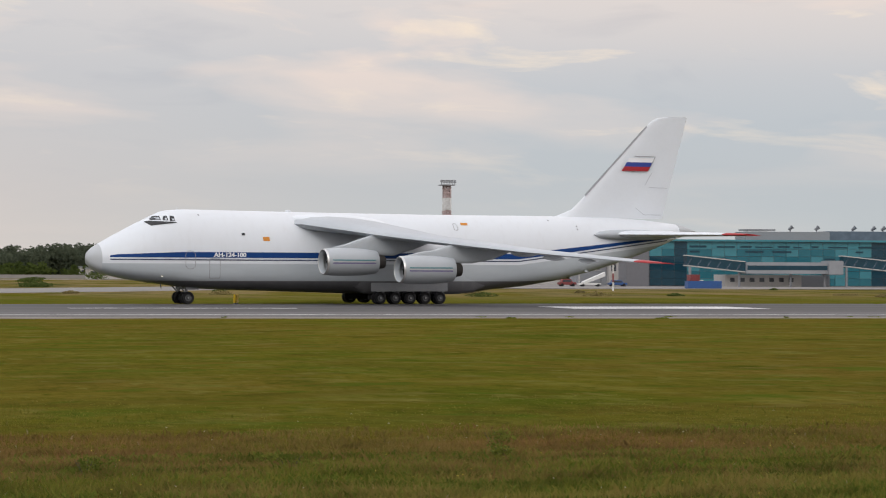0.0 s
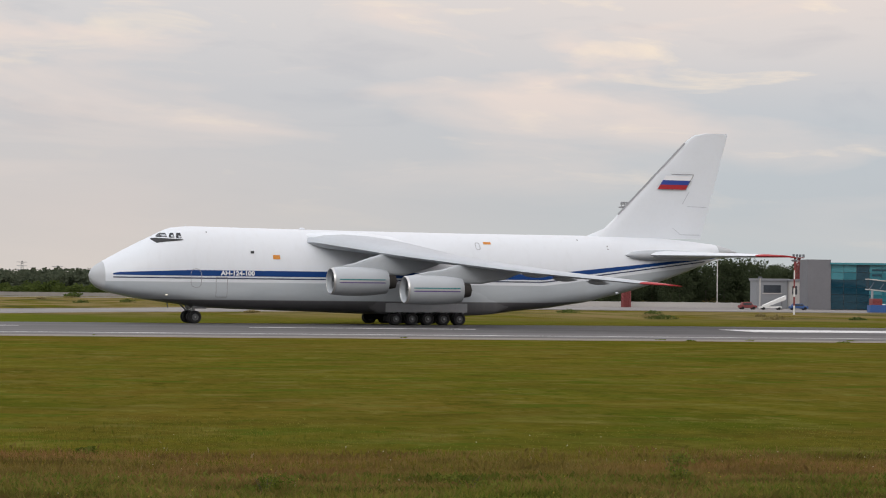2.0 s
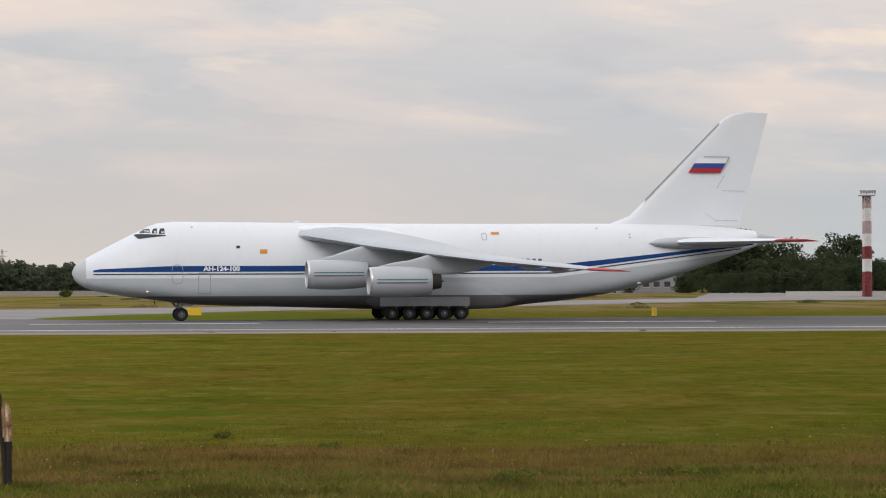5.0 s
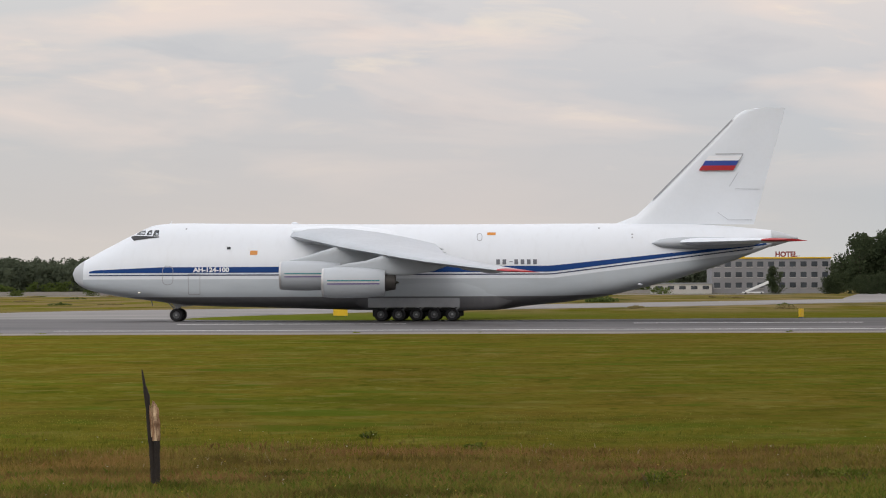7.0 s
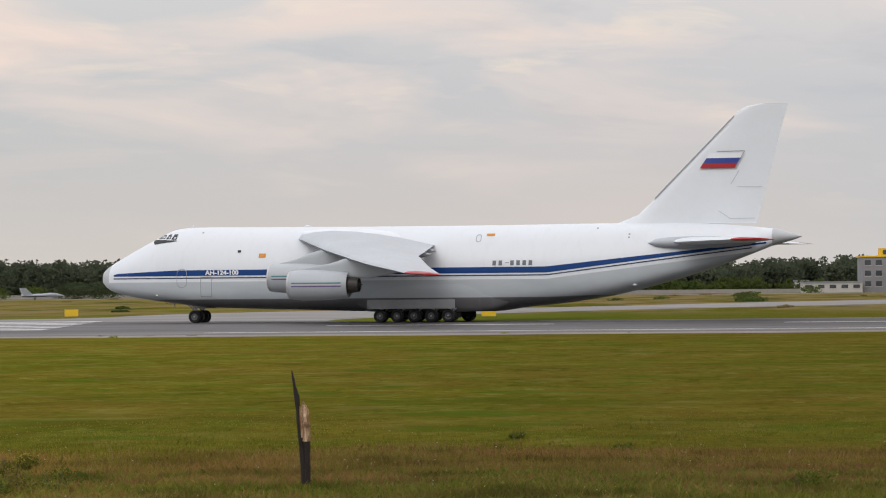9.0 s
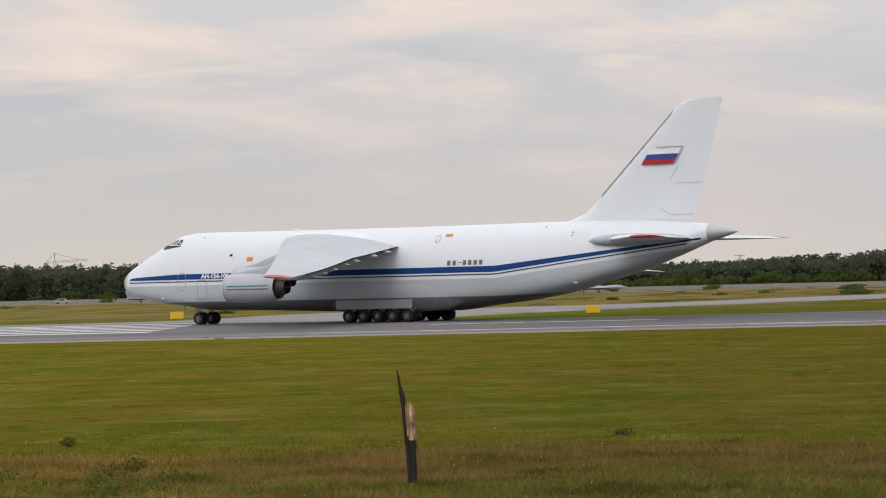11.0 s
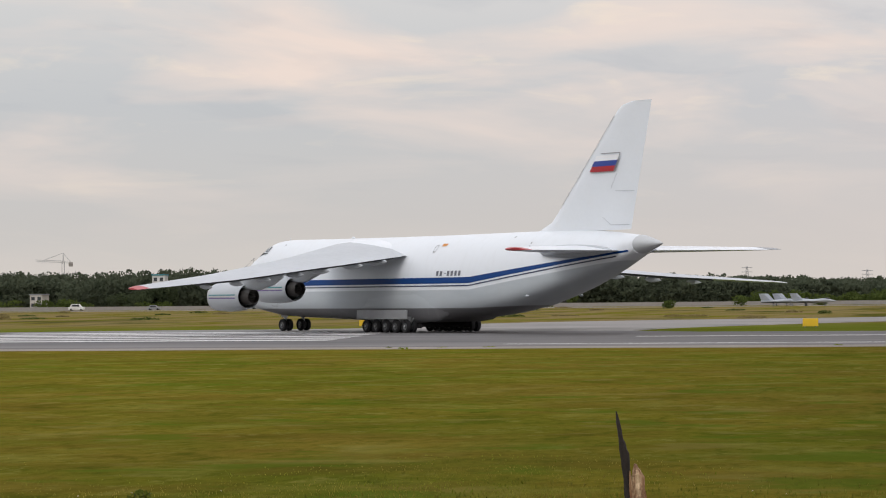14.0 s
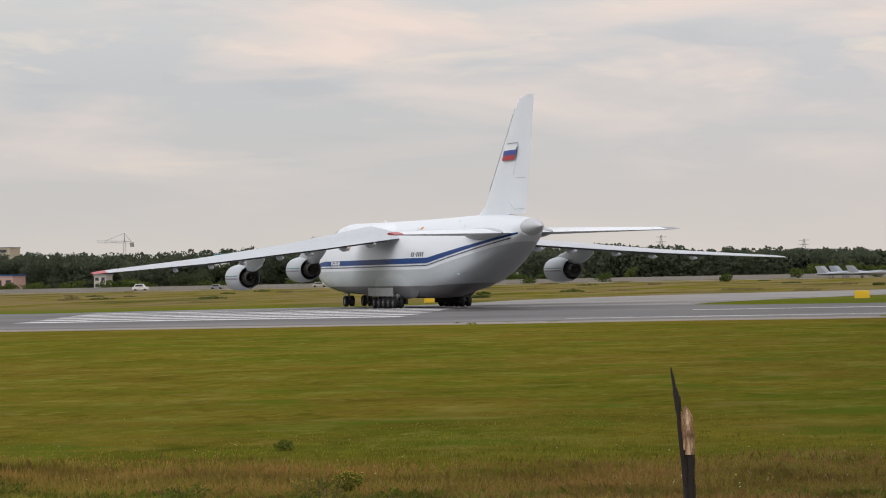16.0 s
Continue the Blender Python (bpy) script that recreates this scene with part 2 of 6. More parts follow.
GRASS = grass_material()
ASPHALT = pavement_material("runway_asphalt", (0.145, 0.138, 0.138), (0.075, 0.072, 0.073), 0.9)
TAXI = pavement_material("pale_taxiway_concrete", (0.24, 0.225, 0.215), (0.15, 0.145, 0.14))
APRON = pavement_material("apron_concrete", (0.215, 0.20, 0.19), (0.15, 0.14, 0.135))
SHOULDER = pavement_material("grey_shoulder_gravel", (0.24, 0.21, 0.18), (0.14, 0.125, 0.10))


def marking_material():
    m = Nodes("worn_white_runway_paint")
    wear = m.ramp(m.noise(0.8, 6, 0.7, (0.15, 1, 1)), (0.36, 0.0), (0.62, 1.0))
    return m.done(m.mix(wear, (0.30, 0.295, 0.295), (0.78, 0.77, 0.77)), 0.6)


MARKING = marking_material()


def fuselage_material():
    """White above, light grey flanks below the stripe, darker grey belly."""
    m = Nodes("airliner_paint")
    x, z = m.axis(0), m.axis(2)
    # the paint line climbs behind the wing
    climb = m.math("MULTIPLY", m.math("MAXIMUM", m.math("SUBTRACT", x, 12.6), 0.0), 0.122)
    level = m.math("SUBTRACT", z, climb)
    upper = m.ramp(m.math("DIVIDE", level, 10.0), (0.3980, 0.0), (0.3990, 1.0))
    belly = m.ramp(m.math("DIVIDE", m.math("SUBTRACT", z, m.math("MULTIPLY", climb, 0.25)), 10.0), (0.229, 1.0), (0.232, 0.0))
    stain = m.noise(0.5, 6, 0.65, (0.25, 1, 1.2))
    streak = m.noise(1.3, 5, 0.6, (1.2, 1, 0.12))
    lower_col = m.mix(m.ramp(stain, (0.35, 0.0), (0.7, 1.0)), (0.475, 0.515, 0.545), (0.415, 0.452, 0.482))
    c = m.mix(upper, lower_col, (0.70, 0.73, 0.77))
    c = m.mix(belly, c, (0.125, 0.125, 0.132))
    c = m.mix(m.math("MULTIPLY", m.ramp(streak, (0.5, 0.0), (0.8, 1.0)), 0.10), c, (0.40, 0.39, 0.37))
    return m.done(c, 0.36, spec=0.45)


FUSELAGE = fuselage_material()
WHITE = plain("white_aircraft_paint", (0.75, 0.785, 0.83), 0.36, wear=0.05, scale=0.8)
WING_GREY = plain("light_grey_wing_paint", (0.48, 0.51, 0.545), 0.42, wear=0.12, scale=0.6)
PANEL_GREY = plain("grey_fairing_paint", (0.30, 0.31, 0.325), 0.45, wear=0.15)
NACELLE = plain("pale_grey_nacelle_paint", (0.45, 0.48, 0.51), 0.4, wear=0.08, scale=0.8)
RADOME = plain("matt_grey_radome", (0.50, 0.52, 0.54), 0.55, wear=0.06)
BLUE = plain("dark_blue_cheatline", (0.004, 0.045, 0.19), 0.5, wear=0.05, spec=0.2)
TEAL_LINE = plain("teal_stripe", (0.03, 0.20, 0.22), 0.35, wear=0.05)
VIOLET_LINE = plain("violet_stripe", (0.14, 0.09, 0.26), 0.35, wear=0.05)
LINE_GREY = plain("thin_dark_line", (0.035, 0.045, 0.10), 0.4, wear=0.05)
FLAG_BLUE = plain("flag_blue", (0.02, 0.05, 0.28), 0.4, wear=0.03)
FLAG_RED = plain("flag_red", (0.36, 0.012, 0.02), 0.4, wear=0.03)
TIP_RED = plain("red_tip_paint", (0.40, 0.025, 0.03), 0.4, wear=0.05)
ORANGE = plain("orange_panel", (0.60, 0.23, 0.02), 0.45, wear=0.05)
FLAP_SHADE = plain("dark_flap_shade", (0.045, 0.047, 0.052), 0.7, wear=0.1)
SEAM = plain("dark_seam", (0.30, 0.305, 0.32), 0.6, wear=0.05)
LETTER_WHITE = plain("white_lettering", (0.82, 0.83, 0.85), 0.4, wear=0.03)
LETTER_DARK = plain("dark_lettering", (0.11, 0.115, 0.14), 0.4, wear=0.03)
COCKPIT_GLASS = plain("dark_cockpit_glass", (0.015, 0.018, 0.022), 0.08, wear=0.02)
BLACK = plain("black_antiglare", (0.02, 0.02, 0.022), 0.6, wear=0.05)
DARK_METAL = plain("burnt_nozzle_metal", (0.075, 0.068, 0.062), 0.55, 0.4, wear=0.3, scale=2)
STEEL = plain("gear_steel", (0.42, 0.43, 0.44), 0.4, 0.5, wear=0.2)
LIP_METAL = plain("bare_lip_metal", (0.62, 0.61, 0.60), 0.3, 0.6, wear=0.1)
RUBBER = plain("tyre_rubber", (0.015, 0.015, 0.017), 0.85, wear=0.2, scale=6)
HUB = plain("grey_wheel_hub", (0.12, 0.125, 0.13), 0.45, 0.3, wear=0.2)
INTAKE_DARK = plain("dark_intake", (0.018, 0.018, 0.02), 0.8, wear=0.1)
LAMP_GLOW = Nodes("taxi_lamp")
LAMP_GLOW.bsdf.inputs["Emission Color"].default_value = (1.0, 0.85, 0.6, 1)
LAMP_GLOW.bsdf.inputs["Emission Strength"].default_value = 0.6
LAMP_GLOW = LAMP_GLOW.done((0.9, 0.85, 0.8), 0.3)


# ---- mesh helpers ----
def mesh_of(name, bm, material, smooth=False):
    me = bpy.data.meshes.new(name)
    bmesh.ops.recalc_face_normals(bm, faces=bm.faces)
    if smooth:
        for ed in bm.edges:
            if len(ed.link_faces) == 2 and ed.calc_face_angle(0.0) > 0.75:
                ed.smooth = False
    bm.to_mesh(me)
    bm.free()
    for mat in (material if isinstance(material, (list, tuple)) else [material]):
        me.materials.append(mat)
    if smooth:
        me.polygons.foreach_set("use_smooth", [True] * len(me.polygons))
    return me


def part(name, bm, material, parent, label="", smooth=False):
    ob = new(name, mesh_of(name, bm, material, smooth))
    ob.parent = parent
    return tagged(ob, label)


def thing(name, bm, material, label, category, group="", kind="", smooth=False, at=None):
    ob = new(name, mesh_of(name, bm, material, smooth))
    if at is not None:
        ob.matrix_world = at
    return tagged(ob, label, category, group, kind)


def group_thing(name, at, label, category, group="", kind=""):
    ob = new(name)
    ob.matrix_world = at
    return tagged(ob, label, category, group, kind)


def box(bm, x0, x1, y0, y1, z0, z1, bevel=0.0):
    vs = [bm.verts.new((x, y, z)) for x in (x0, x1) for y in (y0, y1) for z in (z0, z1)]
    fs = [bm.faces.new([vs[i] for i in f]) for f in ((0, 1, 3, 2), (4, 6, 7, 5), (0, 4, 5, 1), (2, 3, 7, 6), (0, 2, 6, 4), (1, 5, 7, 3))]
    if bevel:
        es = list({e for f in fs for e in f.edges})
        bmesh.ops.bevel(bm, geom=es, offset=bevel, segments=2, affect="EDGES")
    return bm


def boxed(*args, **kw):
    return box(bmesh.new(), *args, **kw)


def loft(bm, rings, close=True, caps=True):
    """Skin through rings of equal length."""
    vr = [[bm.verts.new(p) for p in ring] for ring in rings]
    n = len(vr[0])
    for a, b in zip(vr, vr[1:]):
        for i in range(n if close else n - 1):
            j = (i + 1) % n
            bm.faces.new((a[i], a[j], b[j], b[i]))
    if caps and close:
        bm.faces.new(vr[0]), bm.faces.new(list(reversed(vr[-1])))
    return bm


def tube(bm, p, q, r0, r1=None, n=10, caps=True):
    p, q = Vector(p), Vector(q)
    m = (q - p).to_track_quat("Z", "Y").to_matrix()
    r1 = r0 if r1 is None else r1
    return loft(bm, [[c + m @ Vector((r * math.cos(t), r * math.sin(t), 0)) for t in (2 * math.pi * i / n for i in range(n))] for c, r in ((p, r0), (q, r1))], True, caps)


def lathe_x(bm, prof, y, z, n=28):
    """Round body about an axis along x; prof: (x, radius)."""
    return loft(bm, [[(x, y + r * math.cos(t), z + r * math.sin(t)) for t in (2 * math.pi * i / n for i in range(n))] for x, r in prof], True, False)


def pod(bm, x0, x1, y, z, ry, rz, n=14, m=9, droop=0.0, blunt=0.75):
    """Slim teardrop along x."""
    rings = []
    for k in range(m):
        u = k / (m - 1)
        s = max(0.03, math.sin(math.pi * u ** 0.8) ** blunt) if 0 < u < 1 else 0.03
        rings.append([(x0 + (x1 - x0) * u, y + ry * s * math.cos(t), z - droop * u + rz * s * math.sin(t)) for t in (2 * math.pi * i / n for i in range(n))])
    return loft(bm, rings)


# ---- ground ----
def ground():
    bm = bmesh.new()
    xs = [-4500, -1500, -500, -250] + list(range(-150, 151, 15)) + [250, 500, 1500, 4500]
    ys = [-1500, -300, 0, 20, 30] + list(range(40, 200, 8)) + [200, 240, 300, 400, 600, 1000, 2000, 4500]
    grid = [[bm.verts.new((x, y, 0.12 * noise.noise((x * 0.05, y * 0.05, 0)) if 35 < y < 180 else 0.0)) for x in xs] for y in ys]
    for r, s in zip(grid, grid[1:]):
        for i in range(len(xs) - 1):
            bm.faces.new((r[i], r[i + 1], s[i + 1], s[i]))
    thing("ground", bm, GRASS, "wide mown airfield grass, green with dry reddish patches", "grass field", kind="structure", smooth=True)


def slab(name, outline, z, material, label, category):
    bm = bmesh.new()
    lower = [bm.verts.new((x, y, -0.3)) for x, y in outline]
    upper = [bm.verts.new((x, y, z)) for x, y in outline]
    bm.faces.new(upper)
    for i in range(len(outline)):
        j = (i + 1) % len(outline)
        bm.faces.new((lower[i], lower[j], upper[j], upper[i]))
    bmesh.ops.triangulate(bm, faces=[f for f in bm.faces if len(f.verts) > 4])
    return thing(name, bm, material, label, category, kind="structure")


def strip(name, near, far, z, material, label, category):
    """Paved sheet between two lines of as many points, its rim sloping into the soil."""
    bm = bmesh.new()
    rows = []
    for (ax, ay), (bx, by) in zip(near, far):
        d = Vector((bx - ax, by - ay)).normalized() * 0.8
        rows.append([bm.verts.new(p) for p in ((ax - d.x, ay - d.y, -0.1), (ax, ay, z), (bx, by, z), (bx + d.x, by + d.y, -0.1))])
    for r, s in zip(rows, rows[1:]):
        for k in range(3):
            bm.faces.new((r[k], s[k], s[k + 1], r[k + 1]))
    bmesh.ops.recalc_face_normals(bm, faces=bm.faces[:])
    return thing(name, bm, material, label, category, kind="structure")


def smooth_line(points, steps=6):
    """Rounded polyline through the points."""
    out = []
    for i in range(len(points) - 1):
        p0, p1, p2, p3 = (Vector(points[min(max(k, 0), len(points) - 1)]) for k in (i - 1, i, i + 1, i + 2))
        for s in range(steps):
            t = s / steps
            out.append(tuple(0.5 * (2 * p1 + (p2 - p0) * t + (2 * p0 - 5 * p1 + 4 * p2 - p3) * t * t + (3 * p1 - p0 - 3 * p2 + p3) * t ** 3)))
    return out + [tuple(points[-1])]


ground()
RUNWAY_FAR = [(-700, 262), (-250, 278), (-104, 284), (-60, 272), (-30, 268), (-21, 257), (-9, 254), (8, 255), (24, 259), (40, 261), (60, 264), (200, 266), (900, 268)]
strip("runway", [(x, 194) for x, y in RUNWAY_FAR], RUNWAY_FAR, 0.16, ASPHALT,
     "long grey asphalt runway with streaked tyre marks", "runway")
TAXI_INNER = smooth_line([(-26, 257), (-29, 280), (-24, 308), (-5, 355), (17, 390), (45, 430), (72, 478), (120, 545)])
TAXI_OUTER = smooth_line([(-104, 283.5), (-84, 296), (-62, 305), (-56, 345), (-39, 378), (-5, 408), (21, 462), (53, 515), (88, 580), (120, 630)])
TAXI_NEAR = smooth_line([(-60, 262), (-27, 258)], 7) + TAXI_INNER
strip("taxiway", [TAXI_NEAR[round(k * (len(TAXI_NEAR) - 1) / 54)] for k in range(55)], [TAXI_OUTER[k] for k in range(55)], 0.13, TAXI, "pale concrete exit taxiway curving away from the runway", "taxiway")
slab("apron", [(77, 510), (125, 496), (200, 494), (420, 490), (420, 900), (140, 900), (90, 605)], 0.10, APRON,
     "pale concrete apron before the terminal", "apron")
strip("runway_shoulder", [(x, 191.6 + 0.9 * math.sin(x * 0.37) * math.sin(x * 0.11)) for x in range(-700, 901, 8)], [(x, 195) for x in range(-700, 901, 8)], 0.08, SHOULDER,
     "narrow earthy shoulder along the runway edge", "shoulder")


def marking(x0, x1, y0, y1, label, z=0.17):
    bm = bmesh.new()
    box(bm, x0, x1, y0, y1, z - 0.05, z + 0.01)
    ob = thing("runway_marking", bm, MARKING, label, "runway marking", "painted runway markings", "structure")
    return ob


for k in range(6):
    y = 219 + k * 10.0
    marking(-80 - k * 2.2, -47 - k * 1.0, y, y + 3.8, "worn white threshold bar painted on the runway")
marking(61, 79.5, 229, 242, "worn white aiming block painted on the runway")
for x in (-24, 16, 120, 160):
    marking(x, x + 20, 230, 231, "thin white centre line dash on the runway")
marking(-30, 600, 198.5, 199.0, "thin white runway edge line")

# ---- the cargo aircraft: x aft of the main gear, nose at -33, left side at -y ----
STATIONS = np.array([  # x from nose, top, bottom, half width, height of the widest line
    (0.02, 4.62, 4.42, 0.1, 4.52), (0.25, 5.12, 3.85, 0.72, 4.45), (0.7, 5.51, 3.42, 1.2, 4.4), (1.2, 5.82, 3.15, 1.58, 4.35), (1.9, 6.21, 2.9, 2, 4.3), (2.8, 6.71, 2.7, 2.4, 4.25),
    (3.8, 7.23, 2.5, 2.75, 4.2), (5, 7.85, 2.3, 3.05, 4.15), (6, 8.33, 2.16, 3.22, 4.1), (6.7, 8.69, 2.08, 3.32, 4.1), (7.3, 8.97, 2, 3.4, 4.05), (8, 9.18, 1.92, 3.48, 4),
    (9.3, 9.31, 1.73, 3.56, 3.95), (10.8, 9.33, 1.53, 3.62, 3.9), (14, 9.29, 1.4, 3.64, 3.9), (19, 9.24, 1.27, 3.64, 3.9), (27.5, 9.17, 1.02, 3.64, 3.9), (36, 9.13, 0.95, 3.64, 3.9),
    (40.5, 9.13, 0.98, 3.62, 3.9), (43.2, 9.13, 1.38, 3.58, 3.95), (47, 9.15, 1.72, 3.48, 4.1), (51.2, 9.15, 2.35, 3.25, 4.5), (54.5, 9.11, 3.1, 2.95, 5), (57.7, 9.07, 3.93, 2.6, 5.6),
    (60.5, 9.00, 4.8, 2.22, 6.2), (63, 8.80, 5.65, 1.82, 6.9), (65, 8.60, 6.4, 1.42, 7.4), (66.3, 8.46, 6.9, 1.12, 7.68)])


def station(x):
    return [float(np.interp(x, STATIONS[:, 0], STATIONS[:, k])) for k in range(1, 5)]


def half_width(x, z):
    """Half the fuselage's width at that height."""
    top, bottom, w, zc = station(x)
    if z >= zc:
        u = min(1.0, (z - zc) / (top - zc))
        return w * (1 - u ** 2.0) ** (1 / 1.9)
    u = min(1.0, (zc - z) / (zc - bottom))
    return w * (1 - u ** 4.2) ** (1 / 2.7)


def section(x, n=20):
    top, bottom, w, zc = station(x)
    pts = []
    for k in range(n + 1):
        t = math.pi * k / n
        z = zc + (top - zc) * math.cos(t) if t <= math.pi / 2 else zc + (zc - bottom) * math.cos(t)
        pts.append((half_width(x, z), z))
    right = [(x - 33, y, z) for y, z in pts]
    return right + [(x - 33, -y, z) for y, z in pts[-2:0:-1]]


def skin_patch(x_edges, low, high, side, lift=0.02, rows=3):
    """A patch lying on the fuselage's flank: low(x) to high(x) in height. side: -1 left, 1 right."""
    bm = bmesh.new()
    grid = []
    for x in x_edges:
        a, b = low(x), high(x)
        grid.append([bm.verts.new((x - 33, side * (half_width(x, a + (b - a) * k / rows) + lift), a + (b - a) * k / rows)) for k in range(rows + 1)])
    for g, h in zip(grid, grid[1:]):
        for k in range(rows):
            bm.faces.new((g[k], h[k], h[k + 1], g[k + 1]))
    return bm


def spread(a, b, step=0.5):
    n = max(1, int(round((b - a) / step)))
    return [a + (b - a) * k / n for k in range(n + 1)]


def flat(v):
    return lambda x: v


def airfoil(chord, thick, n=9):
    """Closed outline of a wing section: (along, up), from the trailing edge over the top."""
    us = [0.5 * (1 + math.cos(math.pi * k / n)) for k in range(n + 1)]
    half = [5 * thick * (0.2969 * math.sqrt(u) - 0.126 * u - 0.3516 * u * u + 0.2843 * u ** 3 - 0.1030 * u ** 4) for u in us]
    up = [(u * chord, (h + 0.012 * math.sin(math.pi * u)) * chord) for u, h in zip(us, half)]
    dn = [(u * chord, (-h * 0.8 + 0.012 * math.sin(math.pi * u)) * chord) for u, h in zip(us, half)]
    return up + dn[-2:0:-1]


def blade(bm, sections, upright=False):
    """Wing or fin: sections of (x nose, span, height, chord, thickness ratio, twist drop)."""
    rings = []
    for x, s, z, chord, tk, drop in sections:
        ring = []
        for u, h in airfoil(chord, tk):
            if upright:
                ring.append((x + u - 33, h, z))
            else:
                ring.append((x + u - 33, s, z + h - drop * u / chord))
        rings.append(ring)
    return loft(bm, rings)


def wing_line(y):
    """Leading edge, trailing edge, height and thickness of the wing at y metres from the middle."""
    lead = 22.2 + 0.597 * (y - 4.3)
    trail = float(np.interp(y, [0, 13.5, 37], [34.3, 36.0, 44.35]))
    up = float(np.interp(y, [0, 3.2, 12, 24, 37], [8.05, 7.95, 6.75, 5.42, 4.38]))
    tk = float(np.interp(y, [0, 12, 37], [0.135, 0.12, 0.10]))
    return lead, trail, up, tk


def wheel_mesh(r=0.62, w=0.42):
    bm = bmesh.new()
    prof = [(-w / 2 * 0.8, r * 0.55), (-w / 2, r * 0.72), (-w / 2 * 0.95, r * 0.9), (-w / 2 * 0.6, r), (w / 2 * 0.6, r), (w / 2 * 0.95, r * 0.9), (w / 2, r * 0.72), (w / 2 * 0.8, r * 0.55)]
    loft(bm, [[(rr * math.cos(t), yy, rr * math.sin(t)) for t in (2 * math.pi * i / 20 for i in range(20))] for yy, rr in prof], True, False)
    return mesh_of("tyre", bm, RUBBER, True)


def hub_mesh(r=0.62, w=0.42):
    bm = bmesh.new()
    for s in (-1, 1):
        loft(bm, [[(rr * math.cos(t), s * yy, rr * math.sin(t)) for t in (2 * math.pi * i / 16 for i in range(16))] for yy, rr in ((0.05, r * 0.56), (w / 2 * 0.8, r * 0.55), (w / 2 * 0.5, r * 0.4), (w / 2 * 0.55, r * 0.22), (w / 2 * 0.9, r * 0.18))])
        for k in range(6):
            t = math.pi * k / 3
            tube(bm, (r * 0.42 * math.cos(t), s * w * 0.24, r * 0.42 * math.sin(t)), (r * 0.42 * math.cos(t), s * w * 0.34, r * 0.42 * math.sin(t)), 0.04, n=6)
    return mesh_of("rim", bm, HUB)


SPINNING = []  # wheel objects with their places on the aircraft


def lettering(text, size, material, parent, name, at, label):
    """Block letters from the built-in font, as a thin mesh."""
    cu = bpy.data.curves.new(name, "FONT")
    cu.body, cu.size, cu.extrude = text, size, 0.004
    cu.offset = size * 0.045
    tmp = bpy.data.objects.new(name, cu)
    me = bpy.data.meshes.new_from_object(tmp)
    bpy.data.objects.remove(tmp)
    me.materials.append(material)
    ob = new(name, me)
    ob.parent = parent
    ob.matrix_local = at
    return tagged(ob, label)


